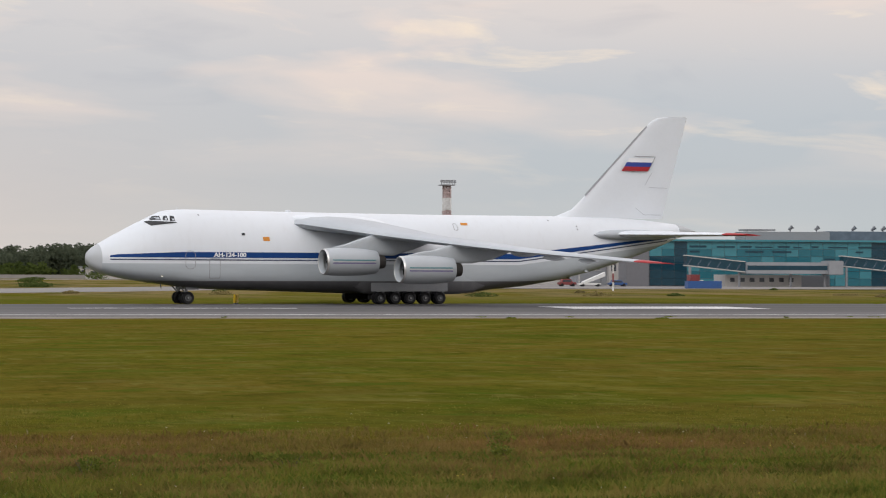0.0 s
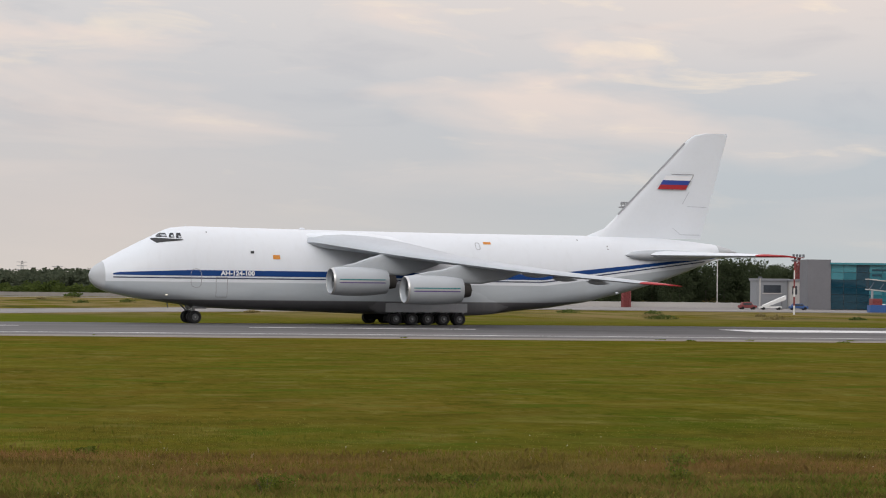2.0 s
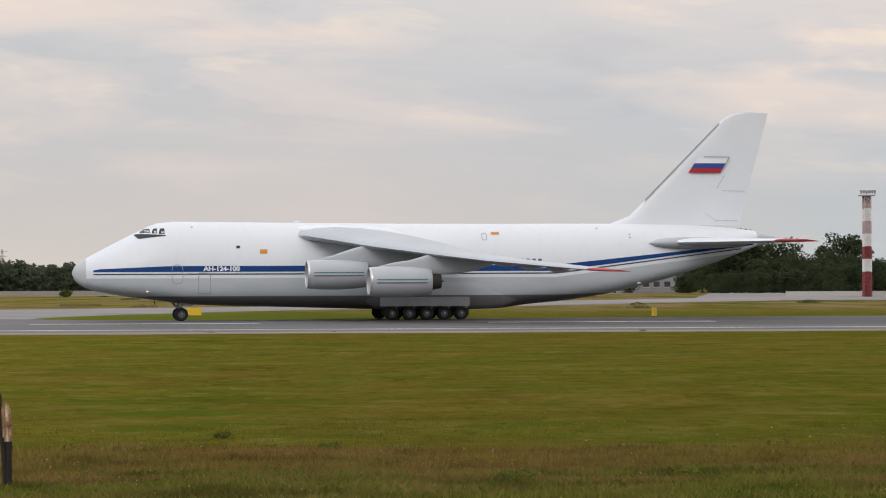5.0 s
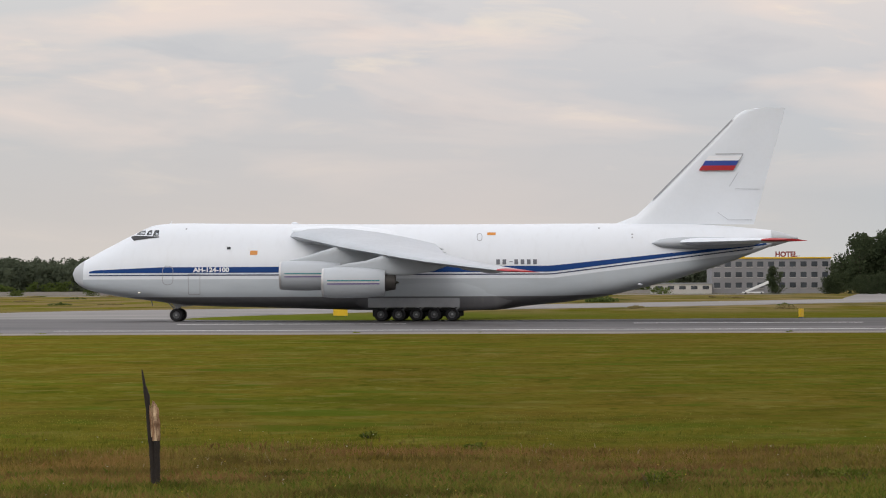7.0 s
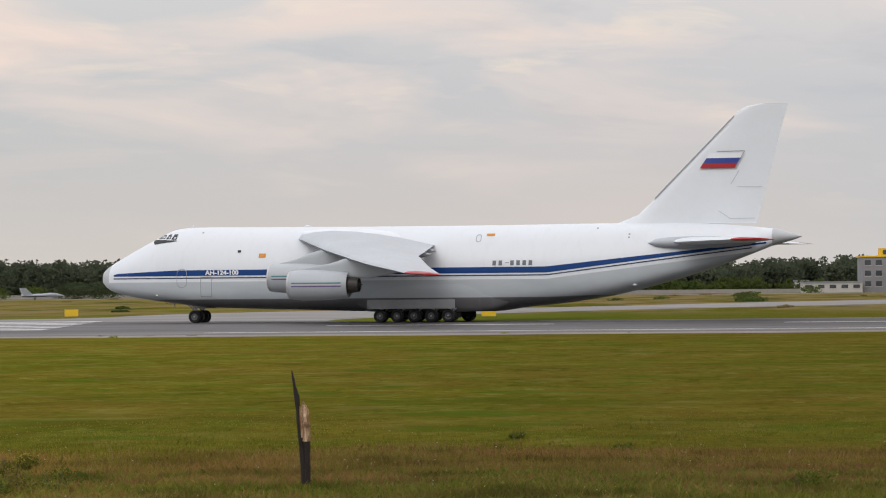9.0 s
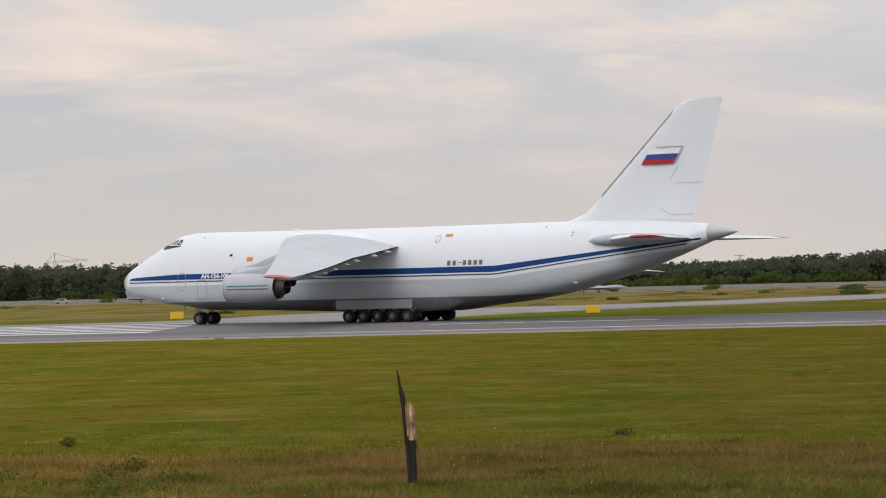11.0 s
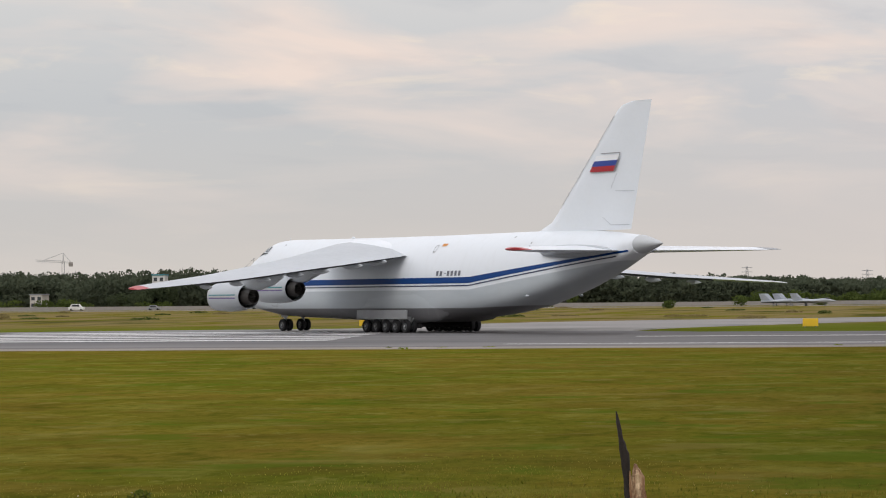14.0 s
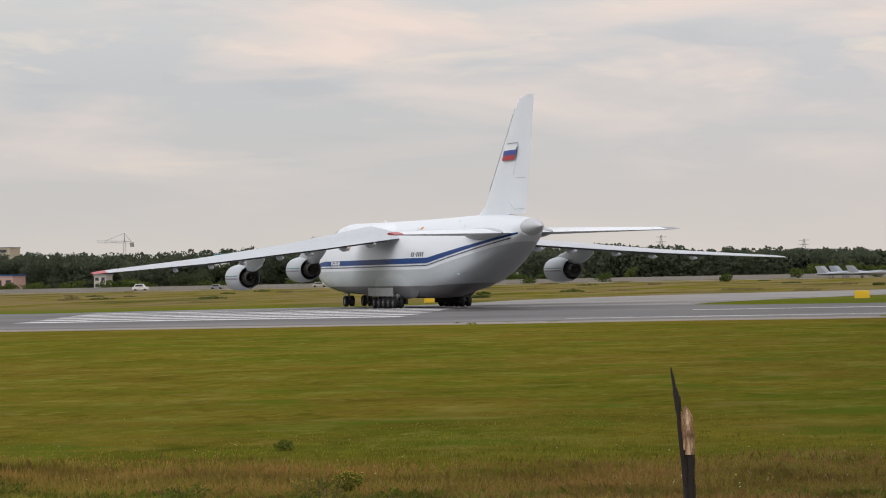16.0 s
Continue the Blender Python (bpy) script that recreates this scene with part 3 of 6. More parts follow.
def aircraft():
    plane = group_thing("cargo_airplane", pose(51.44, 264.93, 0.17, 0, 0, 13.7), "huge white four-engined high-wing cargo jet with a blue cheatline", "airplane")
    # fuselage
    bm = bmesh.new()
    xs = [1.25] + spread(1.9, 12, 0.5)[0:] + spread(13, 66.3, 0.9)
    loft(bm, [section(x) for x in xs])
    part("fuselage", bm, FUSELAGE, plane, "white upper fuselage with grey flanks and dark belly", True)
    bm = bmesh.new()
    loft(bm, [section(x) for x in (0.02, 0.1, 0.25, 0.45, 0.7, 0.95, 1.25)])
    part("nose_cone", bm, RADOME, plane, "matt grey rounded nose cone", True)
    bm = bmesh.new()
    rings = []
    for k in range(7):
        u = k / 6
        top, bottom, w, zc = station(66.3)
        cz, s = zc + 0.02 * u, (1 - u) ** 0.85 + 0.05
        rings.append([(66.3 + 2.6 * u - 33, w * s * math.cos(t), cz + ((top - zc) if math.sin(t) > 0 else (zc - bottom)) * s * math.sin(t)) for t in (2 * math.pi * i / 24 for i in range(24))])
    loft(bm, rings)
    part("tail_cone", bm, RADOME, plane, "pointed pale grey tail cone", True)
    # painted lines on both flanks
    climb = lambda x: 0.122 * max(0.0, x - 45.6)
    low = lambda x: 4.58 + climb(x)
    high = lambda x: 4.58 + climb(x) + float(np.interp(x, [1.9, 2.2, 9, 40, 46, 66], [0.16, 0.26, 0.54, 0.56, 0.56, 0.16]))
    for side in (-1, 1):
        part("cheatline", skin_patch(spread(1.9, 65.8, 0.6), low, high, side), BLUE, plane, "dark blue stripe along the flank")
        part("thin_line", skin_patch(spread(1.9, 64.5, 0.6), lambda x: 4.31 + climb(x), lambda x: 4.42 + climb(x), side, rows=1), LINE_GREY, plane, "thin dark line below the stripe")
    # cockpit glazing with the black strip below it
    for side in (-1, 1):
        part("antiglare", skin_patch(spread(5.75, 8.6, 0.19), lambda x: float(np.interp(x, [5.75, 6.1, 7.2, 8.6], [7.98, 7.66, 7.82, 7.96])), lambda x: float(np.interp(x, [5.75, 6.1, 7.2, 8.6], [8.10, 8.16, 8.10, 8.04])), side, 0.03, 3), BLACK, plane, "black wedge below the cockpit windows")
        for x0, x1, z0, z1, lean in ((6.26, 7.16, 8.24, 8.64, 0.55), (7.34, 7.82, 8.20, 8.66, 0.22), (7.98, 8.5, 8.14, 8.66, 0.0)):
            top = (lambda a, b, c, d, k: (lambda x: c + (d - c) * min(1.0, 0.25 + (x - a) / max(0.05, k))))(x0, x1, z0, z1, lean)
            pane = part("cockpit_window", skin_patch(spread(x0, x1, 0.12), flat(z0), top, side, 0.035, 3), COCKPIT_GLASS, plane, "dark cockpit window pane")
            # pale patch over the glass stands for the sky it mirrors
            part("pane_glint", skin_patch(spread(x0 + 0.45 * (x1 - x0), x1 - 0.06, 0.12), flat(z0 + 0.05), flat(z0 + 0.24), side, 0.042, 1), WING_GREY, pane, "pale patch painted as sky glint on the pane")
        # doors and hatches drawn by their seams
        rounded = lambda x0, x1, z0, z1: seam_loop(x0, x1, z0, z1, side)
        part("door_seam", rounded(9.05, 10.1, 3.45, 5.25), SEAM, plane, "outline of a rounded crew door")
        part("hatch_seam", rounded(11.5, 12.65, 2.55, 4.50), SEAM, plane, "outline of a square hatch")
        part("exit_seam", rounded(38.6, 39.1, 7.5, 8.22), SEAM, plane, "outline of a small exit door")
        part("orange_panel", skin_patch(spread(17.3, 18.0, 0.2), flat(6.26), flat(6.66), side, 0.03), ORANGE, plane, "orange rescue panel")
        part("orange_arrow", skin_patch(spread(39.55, 40.35, 0.2), flat(8.06), flat(8.30), side, 0.03), ORANGE, plane, "small orange rescue mark")
        part("port_window", skin_patch(spread(15.1, 15.45, 0.1), flat(6.78), flat(7.02), side, 0.03), COCKPIT_GLASS, plane, "small dark side window")
        for x, z in ((53.1, 8.0), (53.1, 7.7), (50.0, 8.6), (11.0, 8.7)):
            part("vent", skin_patch(spread(x, x + 0.16, 0.08), flat(z), flat(z + 0.14), side, 0.03, 1), SEAM, plane, "small dark vent")
        part("tail_lamp", pod(bmesh.new(), 20.6, 21.1, side * 3.05, 3.35, 0.16, 0.12), WING_GREY, plane, "small white blister on the rear flank")
        # registration, as plain bars
        for k in range(7):
            if k == 2:
                part("registration_bar", skin_patch([41.64, 41.98], flat(5.49), flat(5.55), side, 0.03, 1), LETTER_DARK, plane, "short dark bar")
                continue
            x0 = 40.42 + (k if k < 2 else k - 0.1) * 0.585
            part("registration_bar", skin_patch([x0, x0 + 0.34], flat(5.28), flat(5.74), side, 0.03, 2), LETTER_DARK, plane, "plain dark bar")
    y = half_width(15, 4.62) + 0.02
    lettering("AH-124-100", 0.58, LETTER_WHITE, plane, "type_lettering", pose(12.0 - 33, -y, 4.67, 90, 0, 0) @ Matrix.Diagonal((1.15, 1.0, 1.0, 1.0)), "white type lettering on the blue stripe")
    lettering("AH-124-100", 0.58, LETTER_WHITE, plane, "type_lettering", pose(15.9 - 33, y, 4.67, 90, 0, 180) @ Matrix.Diagonal((1.15, 1.0, 1.0, 1.0)), "white type lettering on the blue stripe")
    # roof: antennas and wing box
    part("roof_antenna", pod(bmesh.new(), 20.9 - 33, 21.6 - 33, 0, 9.26, 0.08, 0.16), WHITE, plane, "small white roof blister", True)
    bm = bmesh.new()
    tube(bm, (9.3 - 33, 0, 9.2), (9.5 - 33, 0, 9.55), 0.05, 0.02, 6)
    part("roof_antenna", bm, WHITE, plane, "short whip antenna")
    bm = bmesh.new()
    rings = []
    for x, w, z0, z1 in ((20.4, 0.8, 8.3, 8.8), (21.6, 2.3, 7.7, 8.92), (23.5, 3.15, 7.3, 9.0), (27, 3.45, 7.0, 9.03), (30.0, 2.8, 6.9, 8.7), (31.8, 2.1, 6.9, 8.3), (33.2, 1.5, 6.9, 7.9), (34.2, 0.8, 6.9, 7.6)):
        rings.append([(x - 33, w * abs(math.cos(t)) ** 0.75 * (1 if math.cos(t) > 0 else -1), (z0 + z1) / 2 + (z1 - z0) / 2 * abs(math.sin(t)) ** 0.75 * (1 if math.sin(t) > 0 else -1)) for t in (2 * math.pi * i / 28 for i in range(28))])
    loft(bm, rings)
    part("wing_fairing", bm, WHITE, plane, "smooth white fairing over the wing root", True)
    # wheel bays bulging from the lower flanks
    for side in (-1, 1):
        bm = bmesh.new()
        rings = []
        for x, w, z0, z1 in ((25.6, 0.12, 2.5, 3.6), (27.0, 0.42, 1.7, 4.1), (28.2, 0.66, 1.05, 4.5), (29.4, 0.74, 1.0, 4.8), (33, 0.76, 0.95, 5.0), (37.2, 0.76, 0.95, 5.0), (38.8, 0.72, 1.0, 4.8), (40.4, 0.62, 1.15, 4.6), (41.8, 0.42, 1.7, 4.3), (43.0, 0.12, 2.5, 3.9)):
            rings.append([(x - 33, side * (3.0 + w * 0.88 * math.cos(t)), (z0 + z1) / 2 + (z1 - z0) / 2 * math.sin(t)) for t in (2 * math.pi * i / 20 for i in range(20))])
        loft(bm, rings)
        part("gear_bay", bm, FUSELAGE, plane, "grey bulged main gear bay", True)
        part("gear_door", boxed(28.45 - 33, 37.0 - 33, min(side * 4.36, side * 4.46), max(side * 4.36, side * 4.46), 1.28, 2.15, bevel=0.03), PANEL_GREY, plane, "flat grey main gear door hanging open")
        # dark panel added in place of the shade behind the wheels
        part("wheel_gap_shade", boxed(28.8 - 33, 37.2 - 33, side * 2.92 - 0.06, side * 2.92 + 0.06, 0.42, 1.5, bevel=0.02), INTAKE_DARK, plane, "dark panel standing in for the shade between the wheels")
    # wings with flap pods, engines on pylons
    for side in (-1, 1):
        bm = bmesh.new()
        secs = []
        for y in (2.0, 3.2, 5, 8, 11, 13.5, 17, 21, 25, 29, 33, 35.5):
            lead, trail, up, tk = wing_line(y)
            secs.append((lead, side * y, up, trail - lead, tk, float(np.interp(y, [2, 14, 37], [0.75, 0.45, 0.1]))))
        blade(bm, secs)
        wing = part("wing", bm, WING_GREY, plane, "long swept drooping grey wing", True)
        bm = bmesh.new()
        secs = []
        for y, cut in ((35.5, 0.0), (36.4, 0.35), (37.0, 1.1)):
            lead, trail, up, tk = wing_line(y)
            secs.append((lead + cut, side * y, up, trail - lead - cut, tk, 0.1))
        blade(bm, secs)
        part("wing_tip", bm, TIP_RED if side < 0 else WING_GREY, plane, "red painted wing tip" if side < 0 else "grey wing tip", True)
        # dark strip added for the shade under the trailing edge, before the flaps
        bm = bmesh.new()
        rings = []
        for y in spread(4.2, 29.5, 1.6):
            lead, trail, up, tk = wing_line(y)
            low_edge = up - float(np.interp(y, [2, 14, 37], [0.75, 0.45, 0.1])) * 0.97
            rings.append([(trail - 33.55, side * y, low_edge + 0.05), (trail - 33.25, side * y, low_edge + 0.04), (trail - 33.25, side * y, low_edge - 0.16), (trail - 33.55, side * y, low_edge - 0.18)])
        loft(bm, rings)
        part("flap_shade", bm, FLAP_SHADE, wing, "dark strip painted as shade along the flaps")
        for y in (5.6, 8.6, 12.6, 16.0, 20.4, 24.0, 28.0):
            lead, trail, up, tk = wing_line(y)
            big = float(np.interp(y, [5, 28], [1.0, 0.55]))
            bm = bmesh.new()
            pod(bm, trail - 33 - 3.6 * big, trail - 33 + 0.6 * big, side * y, up - 0.60 * big - 0.20, 0.26 * big, 0.42 * big, droop=0.15)
            part("flap_pod", bm, WING_GREY, plane, "slim grey flap track pod", True)
        for y, z, x in ((10.1, 4.26, 20.8), (18.0, 3.58, 25.3)):
            engine(plane, side * y, z, x)
    # fin with rudder seams and flag
    bm = bmesh.new()
    secs = []
    for z in (9.0, 9.9, 10.9, 13, 15, 17, 18.6, 19.4, 19.8, 20.02):
        lead = float(np.interp(z, [9.0, 9.35, 10.0, 10.9, 19.4, 19.8, 20.02], [51.4, 52.7, 53.85, 54.75, 63.2, 63.9, 65.2]))
        trail = float(np.interp(z, [9.0, 20.02], [64.75, 67.75]))
        secs.append((lead, 0, z, trail - lead, 0.085 if z < 19 else 0.07, 0))
    blade(bm, secs, True)
    part("fin", bm, WHITE, plane, "tall swept white tail fin", True)

    def fin_y(x, z):
        lead = float(np.interp(z, [10.9, 19.4], [54.75, 63.2]))
        chord = float(np.interp(z, [9.0, 20.02], [64.75, 67.75])) - lead
        u = (x - lead) / chord
        return 5 * 0.085 * chord * (0.2969 * math.sqrt(max(u, 0)) - 0.126 * u - 0.3516 * u * u + 0.2843 * u ** 3 - 0.1030 * u ** 4) + 0.028

    def fin_patch(corners, side, lift=0.0, n=4):
        """Quad on the fin's side; corners (x, z) round about, both ends sampled."""
        bm = bmesh.new()
        (ax, az), (bx, bz), (cx, cz), (dx, dz) = corners
        grid = []
        for i in range(n + 1):
            u = i / n
            p, q = (ax + (bx - ax) * u, az + (bz - az) * u), (dx + (cx - dx) * u, dz + (cz - dz) * u)
            grid.append([bm.verts.new((p[0] + (q[0] - p[0]) * k - 33, side * (fin_y(p[0] + (q[0] - p[0]) * k, p[1] + (q[1] - p[1]) * k) + lift), p[1] + (q[1] - p[1]) * k)) for k in (0, 0.5, 1)])
        for g, h in zip(grid, grid[1:]):
            for k in (0, 1):
                bm.faces.new((g[k], h[k], h[k + 1], g[k + 1]))
        return bm

    for side in (-1, 1):
        slant = 0.32
        for k, (mat, label) in enumerate(((FLAG_RED, "red flag band"), (FLAG_BLUE, "blue flag band"), (LETTER_WHITE, "white flag band"))):
            z0, z1 = 14.1 + 0.47 * k, 14.1 + 0.47 * (k + 1)
            x0, x1 = 59.55 + slant * (z0 - 14.1) * 2.1, 59.55 + slant * (z1 - 14.1) * 2.1
            part("flag_band", fin_patch(((x0, z0), (x0 + 3.25, z0), (x1 + 3.25, z1), (x1, z1)), side), mat, plane, label)
        for quad in (((61.15, 15.62), (63.75, 15.62), (63.75, 15.70), (61.15, 15.70)), ((63.67, 15.62), (63.75, 15.62), (62.88, 14.12), (62.8, 14.12)), ((62.4, 12.6), (62.47, 12.6), (63.27, 13.9), (63.2, 13.9)),
                     ((63.0, 12.34), (65.3, 12.30), (65.3, 12.35), (63.0, 12.39)), ((61.3, 10.1), (62.3, 9.42), (62.3, 9.48), (61.3, 10.16)), ((62.3, 9.4), (64.6, 9.4), (64.6, 9.46), (62.3, 9.46)),
                     ((55.25, 11.3), (62.75, 18.82), (62.75, 19.0), (55.25, 11.48))):
            part("rudder_seam", fin_patch(quad, side, 0.01), SEAM if quad[0][1] > 14 or quad[0][0] < 56 else WING_GREY, plane, "thin grey seam on the fin")
    # tailplane
    for side in (-1, 1):
        bm = bmesh.new()
        secs = [(56.4 + 0.68 * (y - 1.5) , side * y, 7.27, float(np.interp(y, [1.2, 13.6], [8.6, 3.4])), 0.10, 0.1) for y in (1.0, 1.9, 3, 5, 8, 13.0)]
        blade(bm, secs)
        part("tailplane", bm, WHITE, plane, "swept white tailplane", True)
        bm = bmesh.new()
        secs = [(56.4 + 0.68 * (y - 1.5) + cut, side * y, 7.27, float(np.interp(y, [1.2, 13.6], [8.6, 3.4])) - cut, 0.10, 0.1) for y, cut in ((13.0, 0), (13.6, 0.2), (14.1, 1.2))]
        blade(bm, secs)
        part("tailplane_tip", bm, TIP_RED if side < 0 else PANEL_GREY, plane, "red tailplane tip" if side < 0 else "dark grey tailplane tip", True)
        part("tailplane_root", pod(bmesh.new(), 55.0 - 33, 65.2 - 33, side * 2.5, 7.22, 0.74, 0.58, m=15, blunt=0.5), WING_GREY, plane, "rounded grey fairing at the tailplane root", True)
    landing_gear(plane)
    return plane


def seam_loop(x0, x1, z0, z1, side, w=0.05):
    """Thin rounded-rectangle line lying on the flank."""
    bm = bmesh.new()
    r = min(x1 - x0, z1 - z0) * (0.42 if z1 > 5 and x0 < 11 or x0 > 30 else 0.08)
    pts = []
    for cx, cz, a0 in ((x1 - r, z1 - r, 0), (x0 + r, z1 - r, 90), (x0 + r, z0 + r, 180), (x1 - r, z0 + r, 270)):
        pts += [(cx + r * math.cos(radians(a0 + k * 22.5)), cz + r * math.sin(radians(a0 + k * 22.5))) for k in range(5)]
    fine = []
    for (ax, az), (bx, bz) in zip(pts, pts[1:] + pts[:1]):
        n = max(1, int(math.hypot(bx - ax, bz - az) / 0.15))
        fine += [(ax + (bx - ax) * k / n, az + (bz - az) * k / n) for k in range(n)]
    pts = fine
    cx, cz = (x0 + x1) / 2, (z0 + z1) / 2
    inner = [(cx + (x - cx) * (1 - 2 * w / (x1 - x0)), cz + (z - cz) * (1 - 2 * w / (z1 - z0))) for x, z in pts]
    va = [bm.verts.new((x - 33, side * (half_width(x, z) + 0.035), z)) for x, z in pts]
    vb = [bm.verts.new((x - 33, side * (half_width(x, z) + 0.035), z)) for x, z in inner]
    for i in range(len(pts)):
        j = (i + 1) % len(pts)
        bm.faces.new((va[i], va[j], vb[j], vb[i]))
    return bm


def engine(plane, y, z, x):
    x -= 33
    s = -1 if y < 0 else 1
    cowl = part("engine_cowl", lathe_x(bmesh.new(), [(x + 0.5, 1.06), (x + 0.15, 1.09), (x + 0.02, 1.14), (x, 1.19), (x + 0.05, 1.24), (x + 0.3, 1.295), (x + 1.2, 1.36), (x + 2.6, 1.375), (x + 4.0, 1.325), (x + 5.2, 1.19), (x + 5.55, 1.13), (x + 5.5, 1.08), (x + 4.6, 1.06)], y, z), NACELLE, plane, "pale grey rounded engine cowl", True)
    part("intake_lip", lathe_x(bmesh.new(), [(x + 0.15, 1.10), (x - 0.01, 1.15), (x - 0.03, 1.20), (x + 0.04, 1.255), (x + 0.16, 1.285)], y, z), LIP_METAL, cowl, "bare metal intake lip", True)
    bm = bmesh.new()
    lathe_x(bm, [(x + 0.9, 1.10), (x + 0.92, 0.45), (x + 0.55, 0.30), (x + 0.3, 0.04)], y, z)
    for k in range(16):
        t = 2 * math.pi * k / 16
        d = Vector((0, math.cos(t), math.sin(t)))
        e = Vector((0, -math.sin(t), math.cos(t)))
        c = Vector((x + 0.82, y, z))
        vs = [bm.verts.new(p) for p in (c + d * 0.4 - e * 0.04, c + d * 0.4 + e * 0.08 + Vector((0.1, 0, 0)), c + d * 1.05 + e * 0.2 + Vector((0.06, 0, 0)), c + d * 1.05 - e * 0.1)]
        bm.faces.new(vs)
    part("fan", bm, INTAKE_DARK, cowl, "dark intake fan", True)
    part("exhaust_duct", lathe_x(bmesh.new(), [(x + 4.6, 1.06), (x + 4.7, 0.2)], y, z), INTAKE_DARK, cowl, "dark fan exhaust ring")
    bm = lathe_x(bmesh.new(), [(x + 4.4, 0.80), (x + 5.5, 0.78), (x + 6.45, 0.62), (x + 6.43, 0.57), (x + 5.9, 0.53), (x + 5.8, 0.3), (x + 6.2, 0.24), (x + 6.75, 0.03)], y, z)
    part("exhaust_nozzle", bm, DARK_METAL, cowl, "burnt dark metal exhaust nozzle", True)
    for k, (dz, mat, name) in enumerate(((0.17, TEAL_LINE, "teal cowl stripe"), (0.02, LIP_METAL, "pale cowl stripe"), (-0.12, VIOLET_LINE, "violet cowl stripe"))):
        for face in (-1, 1):
            bm = bmesh.new()
            prof = [(x + 0.5, 1.315), (x + 1.2, 1.365), (x + 2.6, 1.38), (x + 4.0, 1.33), (x + 5.1, 1.21)]
            rows = [[bm.verts.new((px, y + face * (r * math.cos(math.asin(h / r)) + 0.005), z + h)) for h in (dz - 0.05, dz + 0.05)] for px, r in prof]
            for g, h in zip(rows, rows[1:]):
                bm.faces.new((g[0], h[0], h[1], g[1]))
            part("cowl_stripe", bm, mat, cowl, name)
    # pylon: from the cowl's back up to the wing
    lead, trail, up, tk = wing_line(abs(y))
    bm = bmesh.new()
    rings = []
    for xs, z0, z1, w in ((x + 0.9, z + 1.24, z + 1.38, 0.05), (x + 2.3, z + 1.0, z + 1.70, 0.22), (lead - 34.3, z + 0.9, up - 0.60, 0.32), (lead - 32.7, z + 0.62, up - 0.1, 0.34), (lead - 30.5, z + 0.60, up, 0.32), (lead - 28.2, up - 1.5, up - 0.2, 0.25), (lead - 26.4, up - 0.85, up - 0.4, 0.06)):
        z1 = max(z1, z0 + 0.1)
        rings.append([(xs, y + w * math.copysign(abs(math.cos(t)) ** 0.45, math.cos(t)), (z0 + z1) / 2 + (z1 - z0) / 2 * math.copysign(abs(math.sin(t)) ** 0.6, math.sin(t))) for t in (2 * math.pi * (i + 0.5) / 16 for i in range(16))])
    loft(bm, rings)
    part("pylon", bm, NACELLE, plane, "grey engine pylon below the wing", True)


def landing_gear(plane):
    tyre, rim = wheel_mesh(), hub_mesh()

    def wheel(x, y):
        w = new("wheel")
        w.parent = plane
        w.location = (x, y, 0.62)
        for nm, me, lab in (("tyre", tyre, "black rubber tyre"), ("rim", rim, "grey metal wheel rim")):
            o = new(nm, me)
            o.parent = w
            tagged(o, lab)
        SPINNING.append((w, x, y))

    for side in (-1, 1):
        for k in range(5):
            x = 29.63 + 1.665 * k - 33
            for y in (3.35, 4.05):
                wheel(x, side * y)
            bm = bmesh.new()
            tube(bm, (x, side * 3.15, 0.62), (x, side * 4.3, 0.62), 0.09)
            tube(bm, (x, side * 3.7, 0.62), (x + 0.05, side * 3.7, 1.5), 0.16, 0.2)
            tube(bm, (x, side * 3.7, 0.75), (x + 0.7, side * 3.7, 1.35), 0.08)
            part("main_leg", bm, STEEL, plane, "short steel main gear leg")
        x = 10.1 - 33
        for y in (0.72, 1.42):
            wheel(x, side * y)
        bm = bmesh.new()
        tube(bm, (x, side * 0.5, 0.62), (x, side * 1.64, 0.62), 0.08)
        tube(bm, (x, side * 1.07, 0.62), (x - 0.1, side * 1.07, 2.2), 0.13, 0.17)
        tube(bm, (x, side * 1.07, 1.0), (x - 0.9, side * 1.07, 1.9), 0.07)
        part("nose_leg", bm, STEEL, plane, "steel nose gear leg with braces")
        part("nose_gear_door", boxed(x - 0.2, x + 1.1, side * 1.5 - 0.03, side * 1.5 + 0.03, 1.42, 1.95), SEAM, plane, "small open nose gear door")
    bm = bmesh.new()
    tube(bm, (7.6 - 33, -0.4, 1.95), (7.7 - 33, -0.4, 1.45), 0.06, 0.03, 6)
    part("belly_antenna", bm, SEAM, plane, "small dark blade antenna")
    part("taxi_lamp", pod(bmesh.new(), 6.7 - 33, 6.95 - 33, -half_width(6.8, 2.75), 2.75, 0.055, 0.06), LAMP_GLOW, plane, "small lit taxi lamp")


AIRCRAFT = aircraft()

# ---- the airfield behind: materials ----
def foliage(name, dark, light):
    m = Nodes(name)
    g = m.n("ShaderNodeNewGeometry")
    rnd = g.outputs["Random Per Island"]
    c = m.mix(rnd, dark, light)
    c = m.mix(m.math("MULTIPLY", m.ramp(m.noise(0.12, 4), (0.4, 0.0), (0.65, 1.0)), 0.6), c, tuple(v * 1.3 for v in light))
    return m.leafy(c)


